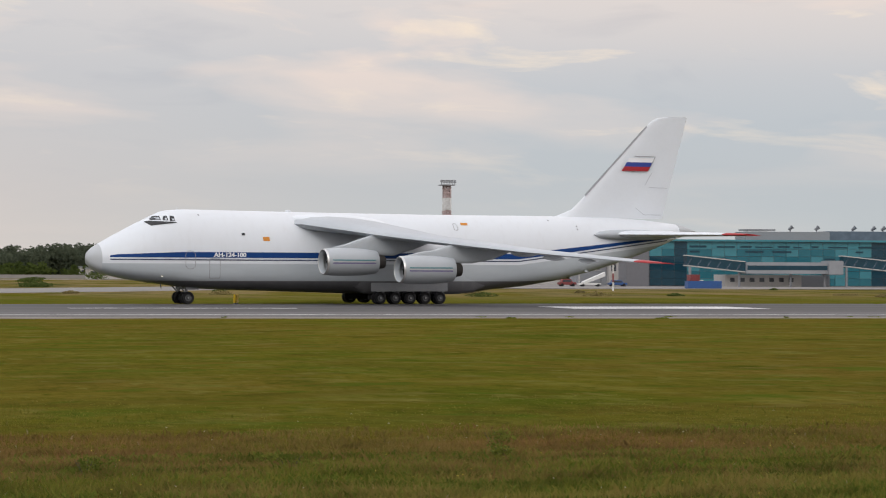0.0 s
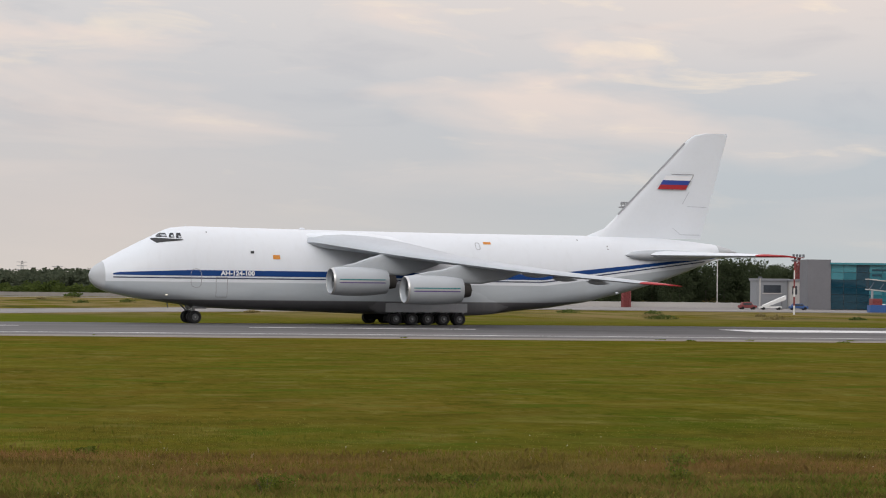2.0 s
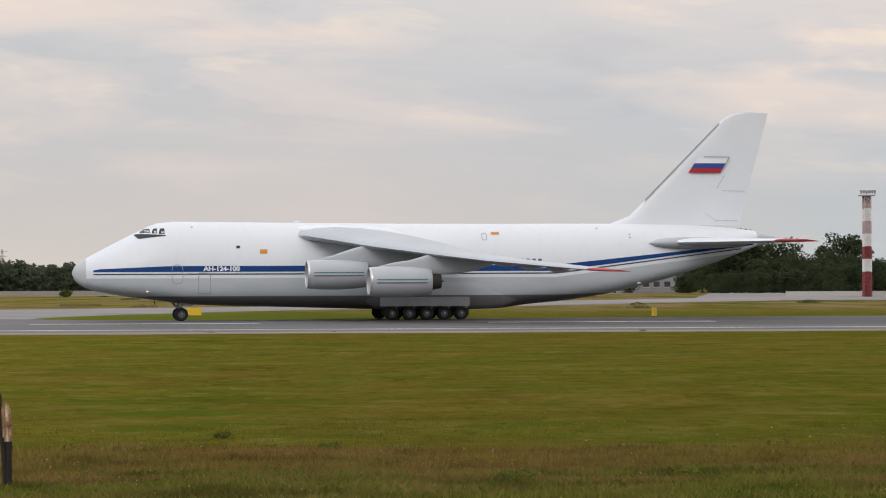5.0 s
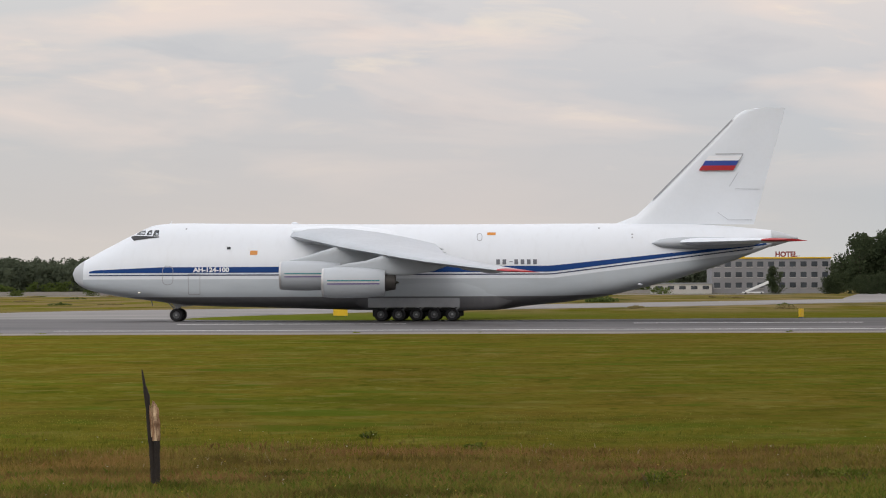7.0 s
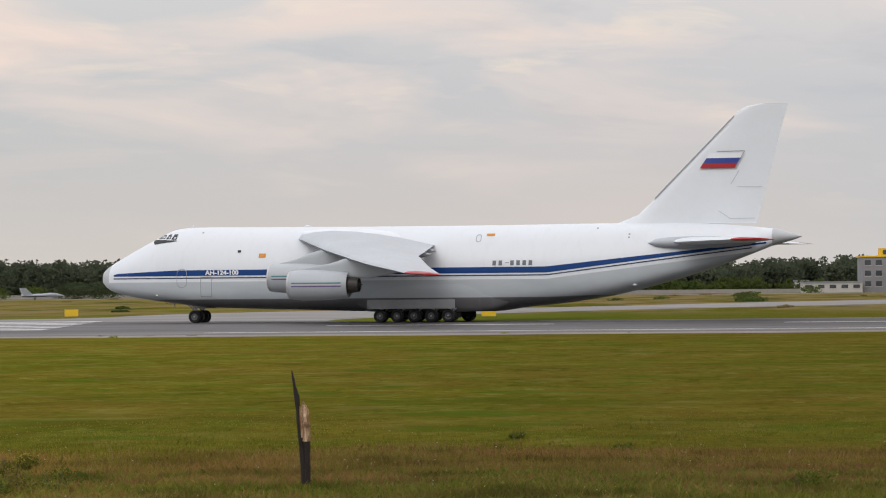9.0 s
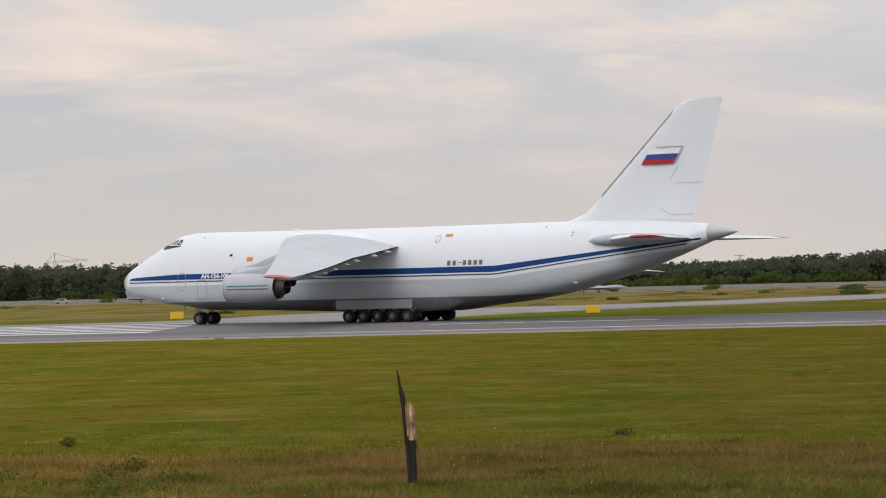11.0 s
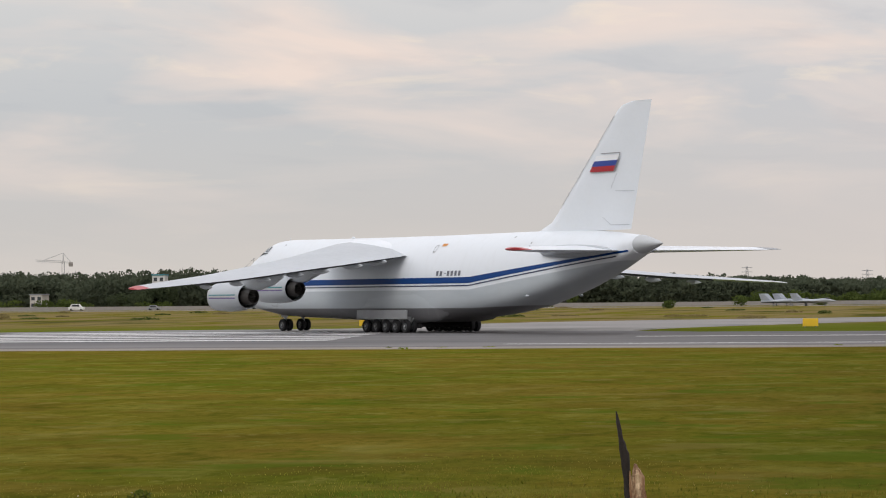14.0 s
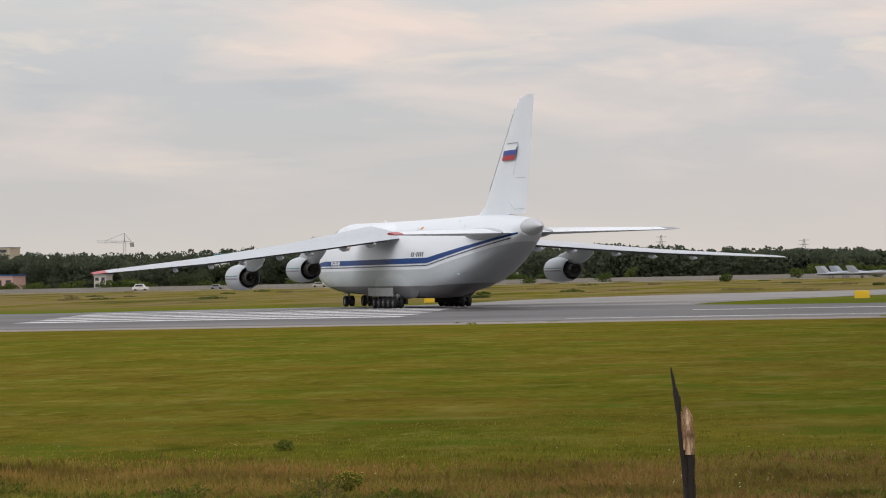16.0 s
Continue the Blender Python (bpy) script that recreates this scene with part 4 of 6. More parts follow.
# far leaves greyed and lifted: distance haze is mixed into their colour
WOODS = foliage("hazed_woods_foliage", (0.074, 0.091, 0.060), (0.092, 0.108, 0.070))
DARK_CROWN = foliage("dark_green_foliage", (0.048, 0.064, 0.034), (0.066, 0.084, 0.042))
SHRUB = foliage("fresh_green_shrub_foliage", (0.055, 0.080, 0.020), (0.090, 0.118, 0.032))
BARK = plain("grey_brown_bark", (0.10, 0.08, 0.06), 0.9, wear=0.3)
CONCRETE = plain("weathered_concrete", (0.35, 0.33, 0.315), 0.85, wear=0.3, scale=0.5)
PALE_WALL = plain("pale_rendered_wall", (0.52, 0.50, 0.48), 0.8, wear=0.15, scale=0.4)
GREY_WALL = plain("grey_cladding", (0.27, 0.28, 0.30), 0.6, wear=0.12, scale=0.4)
DARK_GREY = plain("dark_grey_cladding", (0.16, 0.17, 0.19), 0.6, wear=0.15)
TEAL_GLASS = plain("teal_glass_panel", (0.032, 0.185, 0.235), 0.12, wear=0.35, scale=0.6)
TEAL_PALE = plain("pale_teal_panel", (0.070, 0.27, 0.32), 0.2, wear=0.25, scale=0.6)
NAVY_GLASS = plain("dark_blue_glass", (0.012, 0.055, 0.085), 0.1, wear=0.3)
STEEL_BLUE = plain("blue_grey_glazing", (0.13, 0.17, 0.22), 0.2, wear=0.3)
HOTEL_WALL = plain("stained_grey_render", (0.30, 0.295, 0.31), 0.85, wear=0.3, scale=0.15)
BLOCK_GREY = plain("mid_grey_metal_cladding", (0.175, 0.175, 0.19), 0.6, wear=0.15, scale=0.4)
BRIDGE_GREY = plain("blue_grey_bridge_cladding", (0.34, 0.355, 0.38), 0.5, wear=0.25, scale=0.5)
# upper mast red, paled in its colour for haze and sky behind the bars
PALE_RED = plain("hazed_red_paint", (0.48, 0.37, 0.36), 0.6, wear=0.2)
WINDOW_DARK = plain("dark_window_glass", (0.075, 0.085, 0.10), 0.15, wear=0.5, scale=1.0)
YELLOW = plain("yellow_paint", (0.78, 0.50, 0.02), 0.5, wear=0.1)
RED_PAINT = plain("red_paint", (0.24, 0.048, 0.048), 0.55, wear=0.15)
PINK_WALL = plain("pink_rendered_wall", (0.55, 0.36, 0.32), 0.8, wear=0.15)
BEIGE_WALL = plain("beige_rendered_wall", (0.52, 0.45, 0.36), 0.8, wear=0.15)
BLUE_PAINT = plain("blue_paint", (0.03, 0.10, 0.30), 0.5, wear=0.15)
WHITE_PAINT = plain("white_paint", (0.75, 0.75, 0.74), 0.5, wear=0.15)
JET_GREY = plain("pale_grey_jet_paint", (0.36, 0.39, 0.44), 0.45, wear=0.15)
CHARRED = plain("dark_weathered_wood", (0.026, 0.019, 0.015), 0.95, wear=0.4, scale=8)


def split_wood():
    m = Nodes("pale_split_wood")
    grain = m.noise(14, 6, 0.65, (1, 1, 0.08))
    c = m.mix(m.ramp(grain, (0.38, 0.0), (0.62, 1.0)), (0.22, 0.10, 0.04), (0.66, 0.50, 0.32))
    c = m.mix(m.ramp(m.noise(9, 4, 0.65, (1, 1, 0.35)), (0.46, 0.0), (0.60, 0.85)), c, (0.12, 0.055, 0.025))
    m.bump(grain, 0.6, 0.02)
    return m.done(c, 0.85)


SPLIT_WOOD = split_wood()


# ---- plants ----
def leaf_cloud(rng, blobs, count, size):
    """Small randomly turned leaf sprays filling round the blobs' shells: blobs of (x, y, z, rx, rz)."""
    blobs = np.array(blobs, float)
    k = rng.integers(0, len(blobs), count)
    d = rng.normal(size=(count, 3))
    d /= np.linalg.norm(d, axis=1)[:, None]
    r = rng.uniform(0.55, 1.05, count)[:, None]
    c = blobs[k, :3] + d * r * blobs[k][:, [3, 3, 4]]
    u = rng.normal(size=(count, 3))
    u /= np.linalg.norm(u, axis=1)[:, None]
    w = np.cross(u, rng.normal(size=(count, 3)))
    w /= np.linalg.norm(w, axis=1)[:, None]
    s = size * rng.uniform(0.6, 1.4, (count, 1))
    tri = np.stack([c - u * s, c + w * s * 0.7, c + u * s, c - w * s * 0.7 + np.cross(u, w) * s * 0.3], axis=1)
    return tri.reshape(-1, 3)


def cloud_mesh(name, verts, material):
    n = len(verts) // 4
    me = bpy.data.meshes.new(name)
    me.from_pydata(verts.tolist(), [], np.arange(n * 4).reshape(n, 4).tolist())
    me.materials.append(material)
    return me


def tree_blobs(rng, x, y, height, spread_):
    """A crown: a few overlapping lumps, narrow at the top."""
    out = []
    for k in range(9):
        u = 0.12 + 0.74 * k / 8
        w = spread_ * (1 - 0.35 * max(0.0, u - 0.45) / 0.45) * rng.uniform(0.65, 1.0)
        out.append((x + rng.normal() * spread_ * 0.35, y + rng.normal() * spread_ * 0.35, height * u, max(0.8, w), height * 0.14))
    return out


def woods(name, label, material, rows, size, per_tree, seed):
    """One joined belt of far trees; rows of (x, y, height, spread)."""
    rng = np.random.default_rng(seed)
    parts = [leaf_cloud(rng, tree_blobs(rng, *r), per_tree, size) for r in rows]
    ob = new(name, cloud_mesh(name, np.concatenate(parts), material))
    return tagged(ob, label, "woods", "", "stuff")


def belt(rng, x0, x1, y0, y1, count, tops, jitter, spread_):
    xs = rng.uniform(x0, x1, count)
    ys = rng.uniform(y0, y1, count)
    out = []
    for x, y in zip(xs, ys):
        h = float(np.interp(x * 1000 / y, [t[0] for t in tops], [t[1] for t in tops]))
        h = 3.6 + (h - 3.6) * y / 1000
        out.append((x, y, h * rng.uniform(1 - jitter, 1.02), spread_ * rng.uniform(0.7, 1.3)))
    return out


rng = np.random.default_rng(5)
TOPS = [(-470, 16.5), (-365, 16), (-320, 14.8), (-280, 16.2), (-238, 14.8), (-190, 14.6), (-134, 14.5), (-74, 11.6), (-26, 9.9), (0, 10.6), (30, 11.6), (60, 12.8), (95, 14.0), (140, 13.0)]
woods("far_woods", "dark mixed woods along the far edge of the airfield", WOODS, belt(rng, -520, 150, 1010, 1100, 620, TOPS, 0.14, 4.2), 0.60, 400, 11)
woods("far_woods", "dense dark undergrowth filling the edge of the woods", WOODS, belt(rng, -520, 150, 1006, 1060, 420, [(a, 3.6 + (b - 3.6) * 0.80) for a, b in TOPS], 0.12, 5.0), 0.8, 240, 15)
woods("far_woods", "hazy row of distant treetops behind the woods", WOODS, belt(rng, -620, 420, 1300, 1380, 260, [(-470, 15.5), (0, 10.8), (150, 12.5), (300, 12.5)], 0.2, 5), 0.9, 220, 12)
woods("young_thicket", "lighter green young thicket before the woods", SHRUB, belt(rng, -60, 80, 968, 990, 70, [(-60, 5.2), (0, 6.2), (80, 6.4)], 0.45, 3.0), 0.45, 220, 13)
woods("young_thicket", "patchy low green thicket before the woods", SHRUB, belt(rng, -420, -110, 975, 995, 46, [(-420, 4.4), (-110, 5.4)], 0.45, 3.2), 0.45, 200, 14)


def tree(name, height, spread_, seed, material, label, group, leaves=2200, size=0.36):
    """Trunk with limbs and a ragged crown, standing at the origin."""
    rng = np.random.default_rng(seed)
    t = group_thing(name, Matrix(), label, "tree", group)
    bm = bmesh.new()
    tube(bm, (0, 0, -0.3), (0.1, 0, height * 0.45), 0.03 * height * 0.5, 0.02 * height * 0.5, 8)
    tube(bm, (0.1, 0, height * 0.45), (0.0, 0.1, height * 0.9), 0.02 * height * 0.5, 0.02, 7)
    for k in range(7):
        a = 2.4 * k
        z = height * (0.25 + 0.08 * k)
        tube(bm, (0.05, 0, z), (spread_ * 0.7 * math.cos(a), spread_ * 0.7 * math.sin(a), z + height * 0.12), 0.10, 0.02, 5)
    part("trunk", bm, BARK, t, "grey-brown trunk with limbs")
    crown = new("crown", cloud_mesh("crown", leaf_cloud(rng, tree_blobs(rng, 0, 0, height, spread_) + tree_blobs(rng, 0, 0, height, spread_), leaves, size), material))
    crown.parent = t
    tagged(crown, "ragged dark green crown")
    return t


def place_trees():
    kinds = [tree("broadleaf_tree", 17, 4.2, 21, DARK_CROWN, "tall dark green broadleaf tree at the edge of the field", "trees behind the apron"),
             tree("broadleaf_tree", 15, 4.8, 22, DARK_CROWN, "wide dark green broadleaf tree at the edge of the field", "trees behind the apron"),
             tree("broadleaf_tree", 13, 3.4, 23, DARK_CROWN, "slim dark green broadleaf tree at the edge of the field", "trees behind the apron")]
    kinds[0].matrix_basis = pose(147, 905, 0) @ Matrix.Scale(1.30, 4)
    kinds[1].matrix_basis = pose(138, 890, 0) @ Matrix.Scale(1.15, 4)
    kinds[2].matrix_basis = pose(107.5, 880, 0) @ Matrix.Scale(0.72, 4)
    r = random.Random(4)
    spots = [(141, 897, 20), (147, 893, 21), (150, 898, 21.5), (148, 900, 22), (155, 908, 21), (162, 899, 19), (143, 915, 21), (134, 905, 14), (170, 915, 17), (152, 893, 21), (182, 890, 20.5), (187.5, 892, 19.6), (177, 893, 16)]
    # lower growth filling the stand by the mast
    for k in range(26):
        spots.append((152 + k * 2.4 + r.uniform(-1, 1), 872 + r.uniform(0, 14), r.uniform(9.5, 14.0)))
    # the dark stand behind the concrete wall, climbing to the right
    for k in range(64):
        x = 122 + k * 2.0 + r.uniform(-1, 1)
        y = 815 + r.uniform(0, 45)
        top = float(np.interp(x * 800 / y, [119, 152, 179, 188, 204, 218, 260], [6.5, 8.5, 12.2, 14.2, 15.4, 13.6, 12.0]))
        spots.append((x, y, (3.6 + (top - 3.6) * y / 800) * r.uniform(0.86, 1.02)))
    for x, y, h in spots:
        k = r.randrange(3)
        base = (17, 15, 13)[k]
        c = copy_thing(kinds[k], pose(x, y, 0, 0, 0, r.uniform(0, 360)))
        c.matrix_basis = pose(x, y, 0, 0, 0, r.uniform(0, 360)) @ Matrix.Scale(h / base, 4)


place_trees()


def shrub(x, y, h, w, seed):
    rng = np.random.default_rng(seed)
    s = group_thing("shrub", pose(x, y, 0), "round fresh green shrub standing in the dry grass", "shrub", "shrubs in the far grass")
    crown = new("crown", cloud_mesh("crown", leaf_cloud(rng, [(rng.normal() * w * 0.25, rng.normal() * w * 0.25, h * u, w * 0.5, h * 0.3) for u in (0.15, 0.3, 0.4, 0.55, 0.65, 0.75)], 420 if h < 5 else 1900, 0.28 * max(1, h / 6)), SHRUB if h < 5.5 else DARK_CROWN))
    crown.parent = s
    bm = bmesh.new()
    for a in range(4):
        tube(bm, (0, 0, -0.1), (0.3 * w * math.cos(a * 1.6), 0.3 * w * math.sin(a * 1.6), h * 0.6), 0.06, 0.02, 5)
    part("stem", bm, BARK, s, "thin brown stems")


for k, (x, y, h, w) in enumerate(((-68, 757, 2.3, 3.2), (-57, 900, 3.6, 4.0), (-31, 900, 2.8, 3.4), (-121, 890, 3.2, 4.2), (-172, 888, 6.2, 13), (-180, 895, 6.0, 11), (3, 860, 1.6, 5), (40, 700, 1.3, 6), (-150, 905, 2.2, 5), (70, 880, 2.6, 7), (-210, 910, 3.0, 6), (30, 520, 0.9, 6), (-280.5, 990, 9.6, 7), (-285.5, 994, 9.0, 6.5), (-289.5, 993, 8.6, 6), (-292, 984, 7.0, 9), (-297, 984, 6.2, 8))):
    shrub(x, y, h, w, 40 + k)


# ---- buildings ----
def terminal():
    Y = 580
    t = group_thing("airport_terminal", pose(0, Y, 0.1), "long teal glass airport terminal with jet bridges", "building")
    part("wall", boxed(166.9, 172.2, 0, 7, 0, 11.4), BLOCK_GREY, t, "plain grey end block")
    part("wall", boxed(172.2, 330, 0.5, 12, 0, 10.3), DARK_GREY, t, "dark frame behind the glass")
    r = random.Random(8)
    # glass panes of the facade
    pane = mesh_of("pane", boxed(0, 2.9, -0.12, 0.3, 0, 1.62), TEAL_GLASS)
    pane_pale = mesh_of("pane", boxed(0, 2.9, -0.12, 0.3, 0, 1.62), TEAL_PALE)
    pane_dark = mesh_of("pane", boxed(0, 2.9, -0.12, 0.3, 0, 1.62), NAVY_GLASS)
    for i in range(26):
        for j in range(6):
            x = 172.4 + 3.0 * i
            navy = i == 2 or i < 2 and j < 4 or 18 <= i < 20
            me = pane_dark if navy else pane_pale if j == 5 or r.random() < 0.3 else pane
            o = new("pane", me)
            o.parent = t
            o.location = (x, 0.45, 0.15 + 1.69 * j)
    # dark opened window strips between the panes
    for z in (4.4, 6.1, 7.75, 8.9):
        x = 182.0
        while x < 248:
            w = r.uniform(1.2, 5.5)
            if r.random() < 0.62 and not 224 < x < 233:
                part("window_strip", boxed(x, x + w, 0.24, 0.36, z, z + r.uniform(0.25, 0.5)), NAVY_GLASS, t, "narrow dark window strip")
            x += w + r.uniform(0.6, 3.0)
    part("roof", boxed(172, 330, -0.4, 12, 10.3, 10.75), TEAL_PALE, t, "pale teal roof edge")
    part("roof_block", boxed(196.5, 217, 3, 11, 10.75, 12.7), GREY_WALL, t, "pale plant room on the roof")
    part("roof_block", boxed(197, 204, 4, 10, 12.9, 13.3), GREY_WALL, t, "grey plant room top")
    part("roof_block", boxed(217, 330, 4, 11, 10.75, 12.9), STEEL_BLUE, t, "blue-grey glazed roof storey")
    for x in (208, 214.5, 223.6, 228.5, 231, 234, 243, 252):
        bm = bmesh.new()
        tube(bm, (x, 5, 12.6), (x, 5, 13.5), 0.12)
        tube(bm, (x - 0.4, 5, 13.2), (x + 0.5, 4.9, 13.9), 0.25, 0.5)
        part("roof_cowl", bm, DARK_GREY, t, "dark roof vent cowl")
    part("low_block", boxed(184.5, 202.5, -18, -10, 0, 2.7), PALE_WALL, t, "low white annex")
    for k in range(7):
        part("annex_window", boxed(185.7 + 2.3 * k, 186.8 + 2.3 * k, -18.08, -17.9, 1.1, 2.0), WINDOW_DARK, t, "small dark window")
    part("low_block", boxed(203, 210, -16, -8, 0, 2.6), GREY_WALL, t, "low grey annex")


def jet_bridge(x):
    b = group_thing("jet_bridge", pose(x, 560, 0.1), "pale grey glazed jet bridge on steel legs", "jet bridge", "jet bridges at the terminal")
    bm = bmesh.new()
    loft(bm, [[(0, 0, 4.7), (0, 2.6, 4.7), (0, 2.6, 7.0), (0, 0, 7.0)], [(13, -2, 3.3), (13, 0.6, 3.3), (13, 0.6, 5.7), (13, -2, 5.7)]])
    part("gallery", bm, NAVY_GLASS, b, "dark glazed sloping gallery")
    for z in (0.0, 2.25):
        bm = bmesh.new()
        loft(bm, [[(-0.1, -0.1, 4.6 + z), (-0.1, 2.7, 4.6 + z), (-0.1, 2.7, 4.82 + z), (-0.1, -0.1, 4.82 + z)], [(13.1, -2.1, 3.2 + z), (13.1, 0.7, 3.2 + z), (13.1, 0.7, 3.42 + z), (13.1, -2.1, 3.42 + z)]])
        part("gallery_edge", bm, PALE_WALL, b, "pale edge beam")
    for k in range(7):
        u = k / 6
        bm = bmesh.new()
        tube(bm, (13 * u, -2 * u - 0.08, 4.7 - 1.4 * u), (13 * min(1, u + 0.12), -2 * u - 0.08, 7 - 1.35 * u), 0.10, n=5)
        part("brace", bm, STEEL_BLUE, b, "slanting grey brace")
    part("cabin", boxed(13, 33.5, -2.6, 1.2, 2.9, 5.5, bevel=0.1), BRIDGE_GREY, b, "blue-grey corrugated bridge tunnel")
    part("cabin_band", boxed(13.2, 33.3, -2.66, -2.58, 3.75, 4.75), NAVY_GLASS, b, "dark glazed band along the tunnel")
    part("bridge_head", boxed(32, 35.5, -3.4, 1.8, 2.7, 5.9, bevel=0.15), BRIDGE_GREY, b, "boxy bridge head")
    for lx in (0.5, 12, 24, 32):
        bm = bmesh.new()
        tube(bm, (lx, -0.6, 0), (lx, -0.6, 4.6 if lx < 1 else 3.2), 0.3)
        part("leg", bm, GREY_WALL, b, "steel support leg")


def windowed_block(name, x0, x1, y, depth, h, wall, floors, cols, label, roof=None, z_first=1.0):
    b = group_thing(name, pose(x0, y, 0), label, "building")
    w = x1 - x0
    part("wall", boxed(0, w, 0, depth, 0, h), wall, b)
    part("roof", boxed(-0.3, w + 0.3, -0.3, depth + 0.3, h, h + 0.5), roof or GREY_WALL, b, "flat roof edge")
    fh = (h - z_first) / floors
    for f in range(floors):
        for c in range(cols):
            cw = w / cols
            win = part("window", boxed(c * cw + cw * 0.22, c * cw + cw * 0.78, -0.03, 0.1, z_first + f * fh + fh * 0.22, z_first + f * fh + fh * 0.72), WINDOW_DARK, b, "dark window")
            part("sill", boxed(c * cw + cw * 0.18, c * cw + cw * 0.82, -0.14, 0.05, z_first + f * fh + fh * 0.16, z_first + f * fh + fh * 0.22), PALE_WALL, win, "pale sill")
    return b


terminal()
jet_bridge(175.0)
jet_bridge(211.7)
windowed_block("office_building", 169.2, 175.6, 603, 6, 6.6, PALE_WALL, 1, 3, "low pale office beside the terminal", z_first=2.6)
windowed_block("office_building", 161.6, 169.1, 605, 6, 6.7, GREY_WALL, 1, 1, "low grey office block beside the terminal", z_first=3.0)
hotel = windowed_block("hotel", 92, 134, 930, 18, 12.3, HOTEL_WALL, 3, 11, "grey three-storey hotel with a yellow roof edge", YELLOW, 1.2)
part("roof_block", boxed(6.4, 12, 2, 9, 12.8, 15.4), YELLOW, hotel, "yellow stair tower on the roof")
part("roof_block_opening", boxed(7.4, 11.2, 1.9, 2.05, 13.2, 14.8), WINDOW_DARK, hotel, "dark opening of the stair tower")
lettering("HOTEL", 2.5, RED_PAINT, hotel, "hotel_sign", pose(22.5, 0.6, 13.0, 90, 0, 0), "red roof letters")
for k in range(5):
    bm = bmesh.new()
    tube(bm, (23 + 2 * k, 0.7, 12.6), (23 + 2 * k, 0.7, 13.6), 0.06, n=5)
    part("sign_post", bm, DARK_GREY, hotel, "thin sign post")
windowed_block("low_annex", 71, 91.5, 925, 14, 3.4, PALE_WALL, 1, 5, "low pale flat-roofed annex beside the hotel")
windowed_block("pink_building", -402, -367, 985, 14, 6.6, PINK_WALL, 1, 9, "low pink building with a blue roof by the perimeter", BLUE_PAINT, 0.8)
windowed_block("apartment_building", -604, -524, 1400, 16, 23.5, BEIGE_WALL, 7, 9, "beige apartment block behind the woods")
windowed_block("white_tower", -290.5, -285.6, 1003, 5, 13.2, WHITE_PAINT, 1, 2, "narrow white building with a teal top among the trees", TEAL_PALE, 10.4)
windowed_block("small_house", -339, -334, 1000, 8, 6.0, PALE_WALL, 2, 2, "small pale house among the trees")
windowed_block("gate_hut", 72.5, 77.5, 985, 5, 4.0, PALE_WALL, 1, 2, "small pale hut by the perimeter wall")


# ---- walls, masts and poles ----
def panel_wall(name, x0, x1, y, h, step, label, y1=None, mat=None):
    w = group_thing(name, pose(x0, y, 0), label, "wall", kind="structure")
    n = int((x1 - x0) / step)
    tilt = 0 if y1 is None else (y1 - y) / n
    me = mesh_of("panel", boxed(0.04, step - 0.04, -0.1, 0.1, -0.2, h), mat or CONCRETE)
    post = mesh_of("wall_post", boxed(-0.12, 0.12, -0.16, 0.16, -0.2, h + 0.1), mat or CONCRETE)
    for k in range(n):
        for nm, m in (("panel", me), ("wall_post", post)):
            o = new(nm, m)
            o.parent = w
            o.location = (k * step, k * tilt, 0)


panel_wall("apron_wall", 113, 161, 615, 1.35, 3.0, "low pale concrete panel wall behind the apron", mat=PALE_WALL)
panel_wall("perimeter_wall", -460, 96, 952, 1.4, 6.0, "long grey concrete perimeter wall")
slab("perimeter_road", [(-900, 880), (110, 845), (110, 872), (-900, 925)], 0.06, APRON, "pale perimeter road along the wall", "road")


def red_tower(x, y, z0, z1):
    """Small red lattice frame with a lamp deck beside the terminal."""
    t = group_thing("lattice_tower", pose(x, y, 0), "small red lattice lamp tower beside the terminal", "tower")
    bm = bmesh.new()
    for sx in (-1, 1):
        for sy in (-1, 1):
            tube(bm, (sx * 0.6, sy * 0.6, 0), (sx * 0.55, sy * 0.55, z1 - 1.2), 0.14, n=6)
    n = 7
    for k in range(n):
        a, b = z0 + (z1 - 1.2 - z0) * k / n, z0 + (z1 - 1.2 - z0) * (k + 1) / n
        for s in (-1, 1):
            tube(bm, (-0.58, s * 0.58, a), (0.58, s * 0.58, b), 0.09, n=5)
            tube(bm, (-0.58, s * 0.58, b), (0.58, s * 0.58, b), 0.09, n=5)
            tube(bm, (s * 0.58, -0.58, a), (s * 0.58, 0.58, b), 0.09, n=5)
    part("lattice", bm, RED_PAINT, t, "red lattice frame")
    part("deck", boxed(-1.5, 1.5, -0.9, 0.9, z1 - 1.2, z1 - 1.0), RED_PAINT, t, "red lamp deck")
    for k in range(4):
        part("floodlight", boxed(-1.4 + 0.8 * k, -0.9 + 0.8 * k, -1.1, -0.6, z1 - 0.9, z1 - 0.3, bevel=0.04), DARK_GREY, t, "dark floodlight head")


red_tower(173.4, 612, 6.0, 13.4)


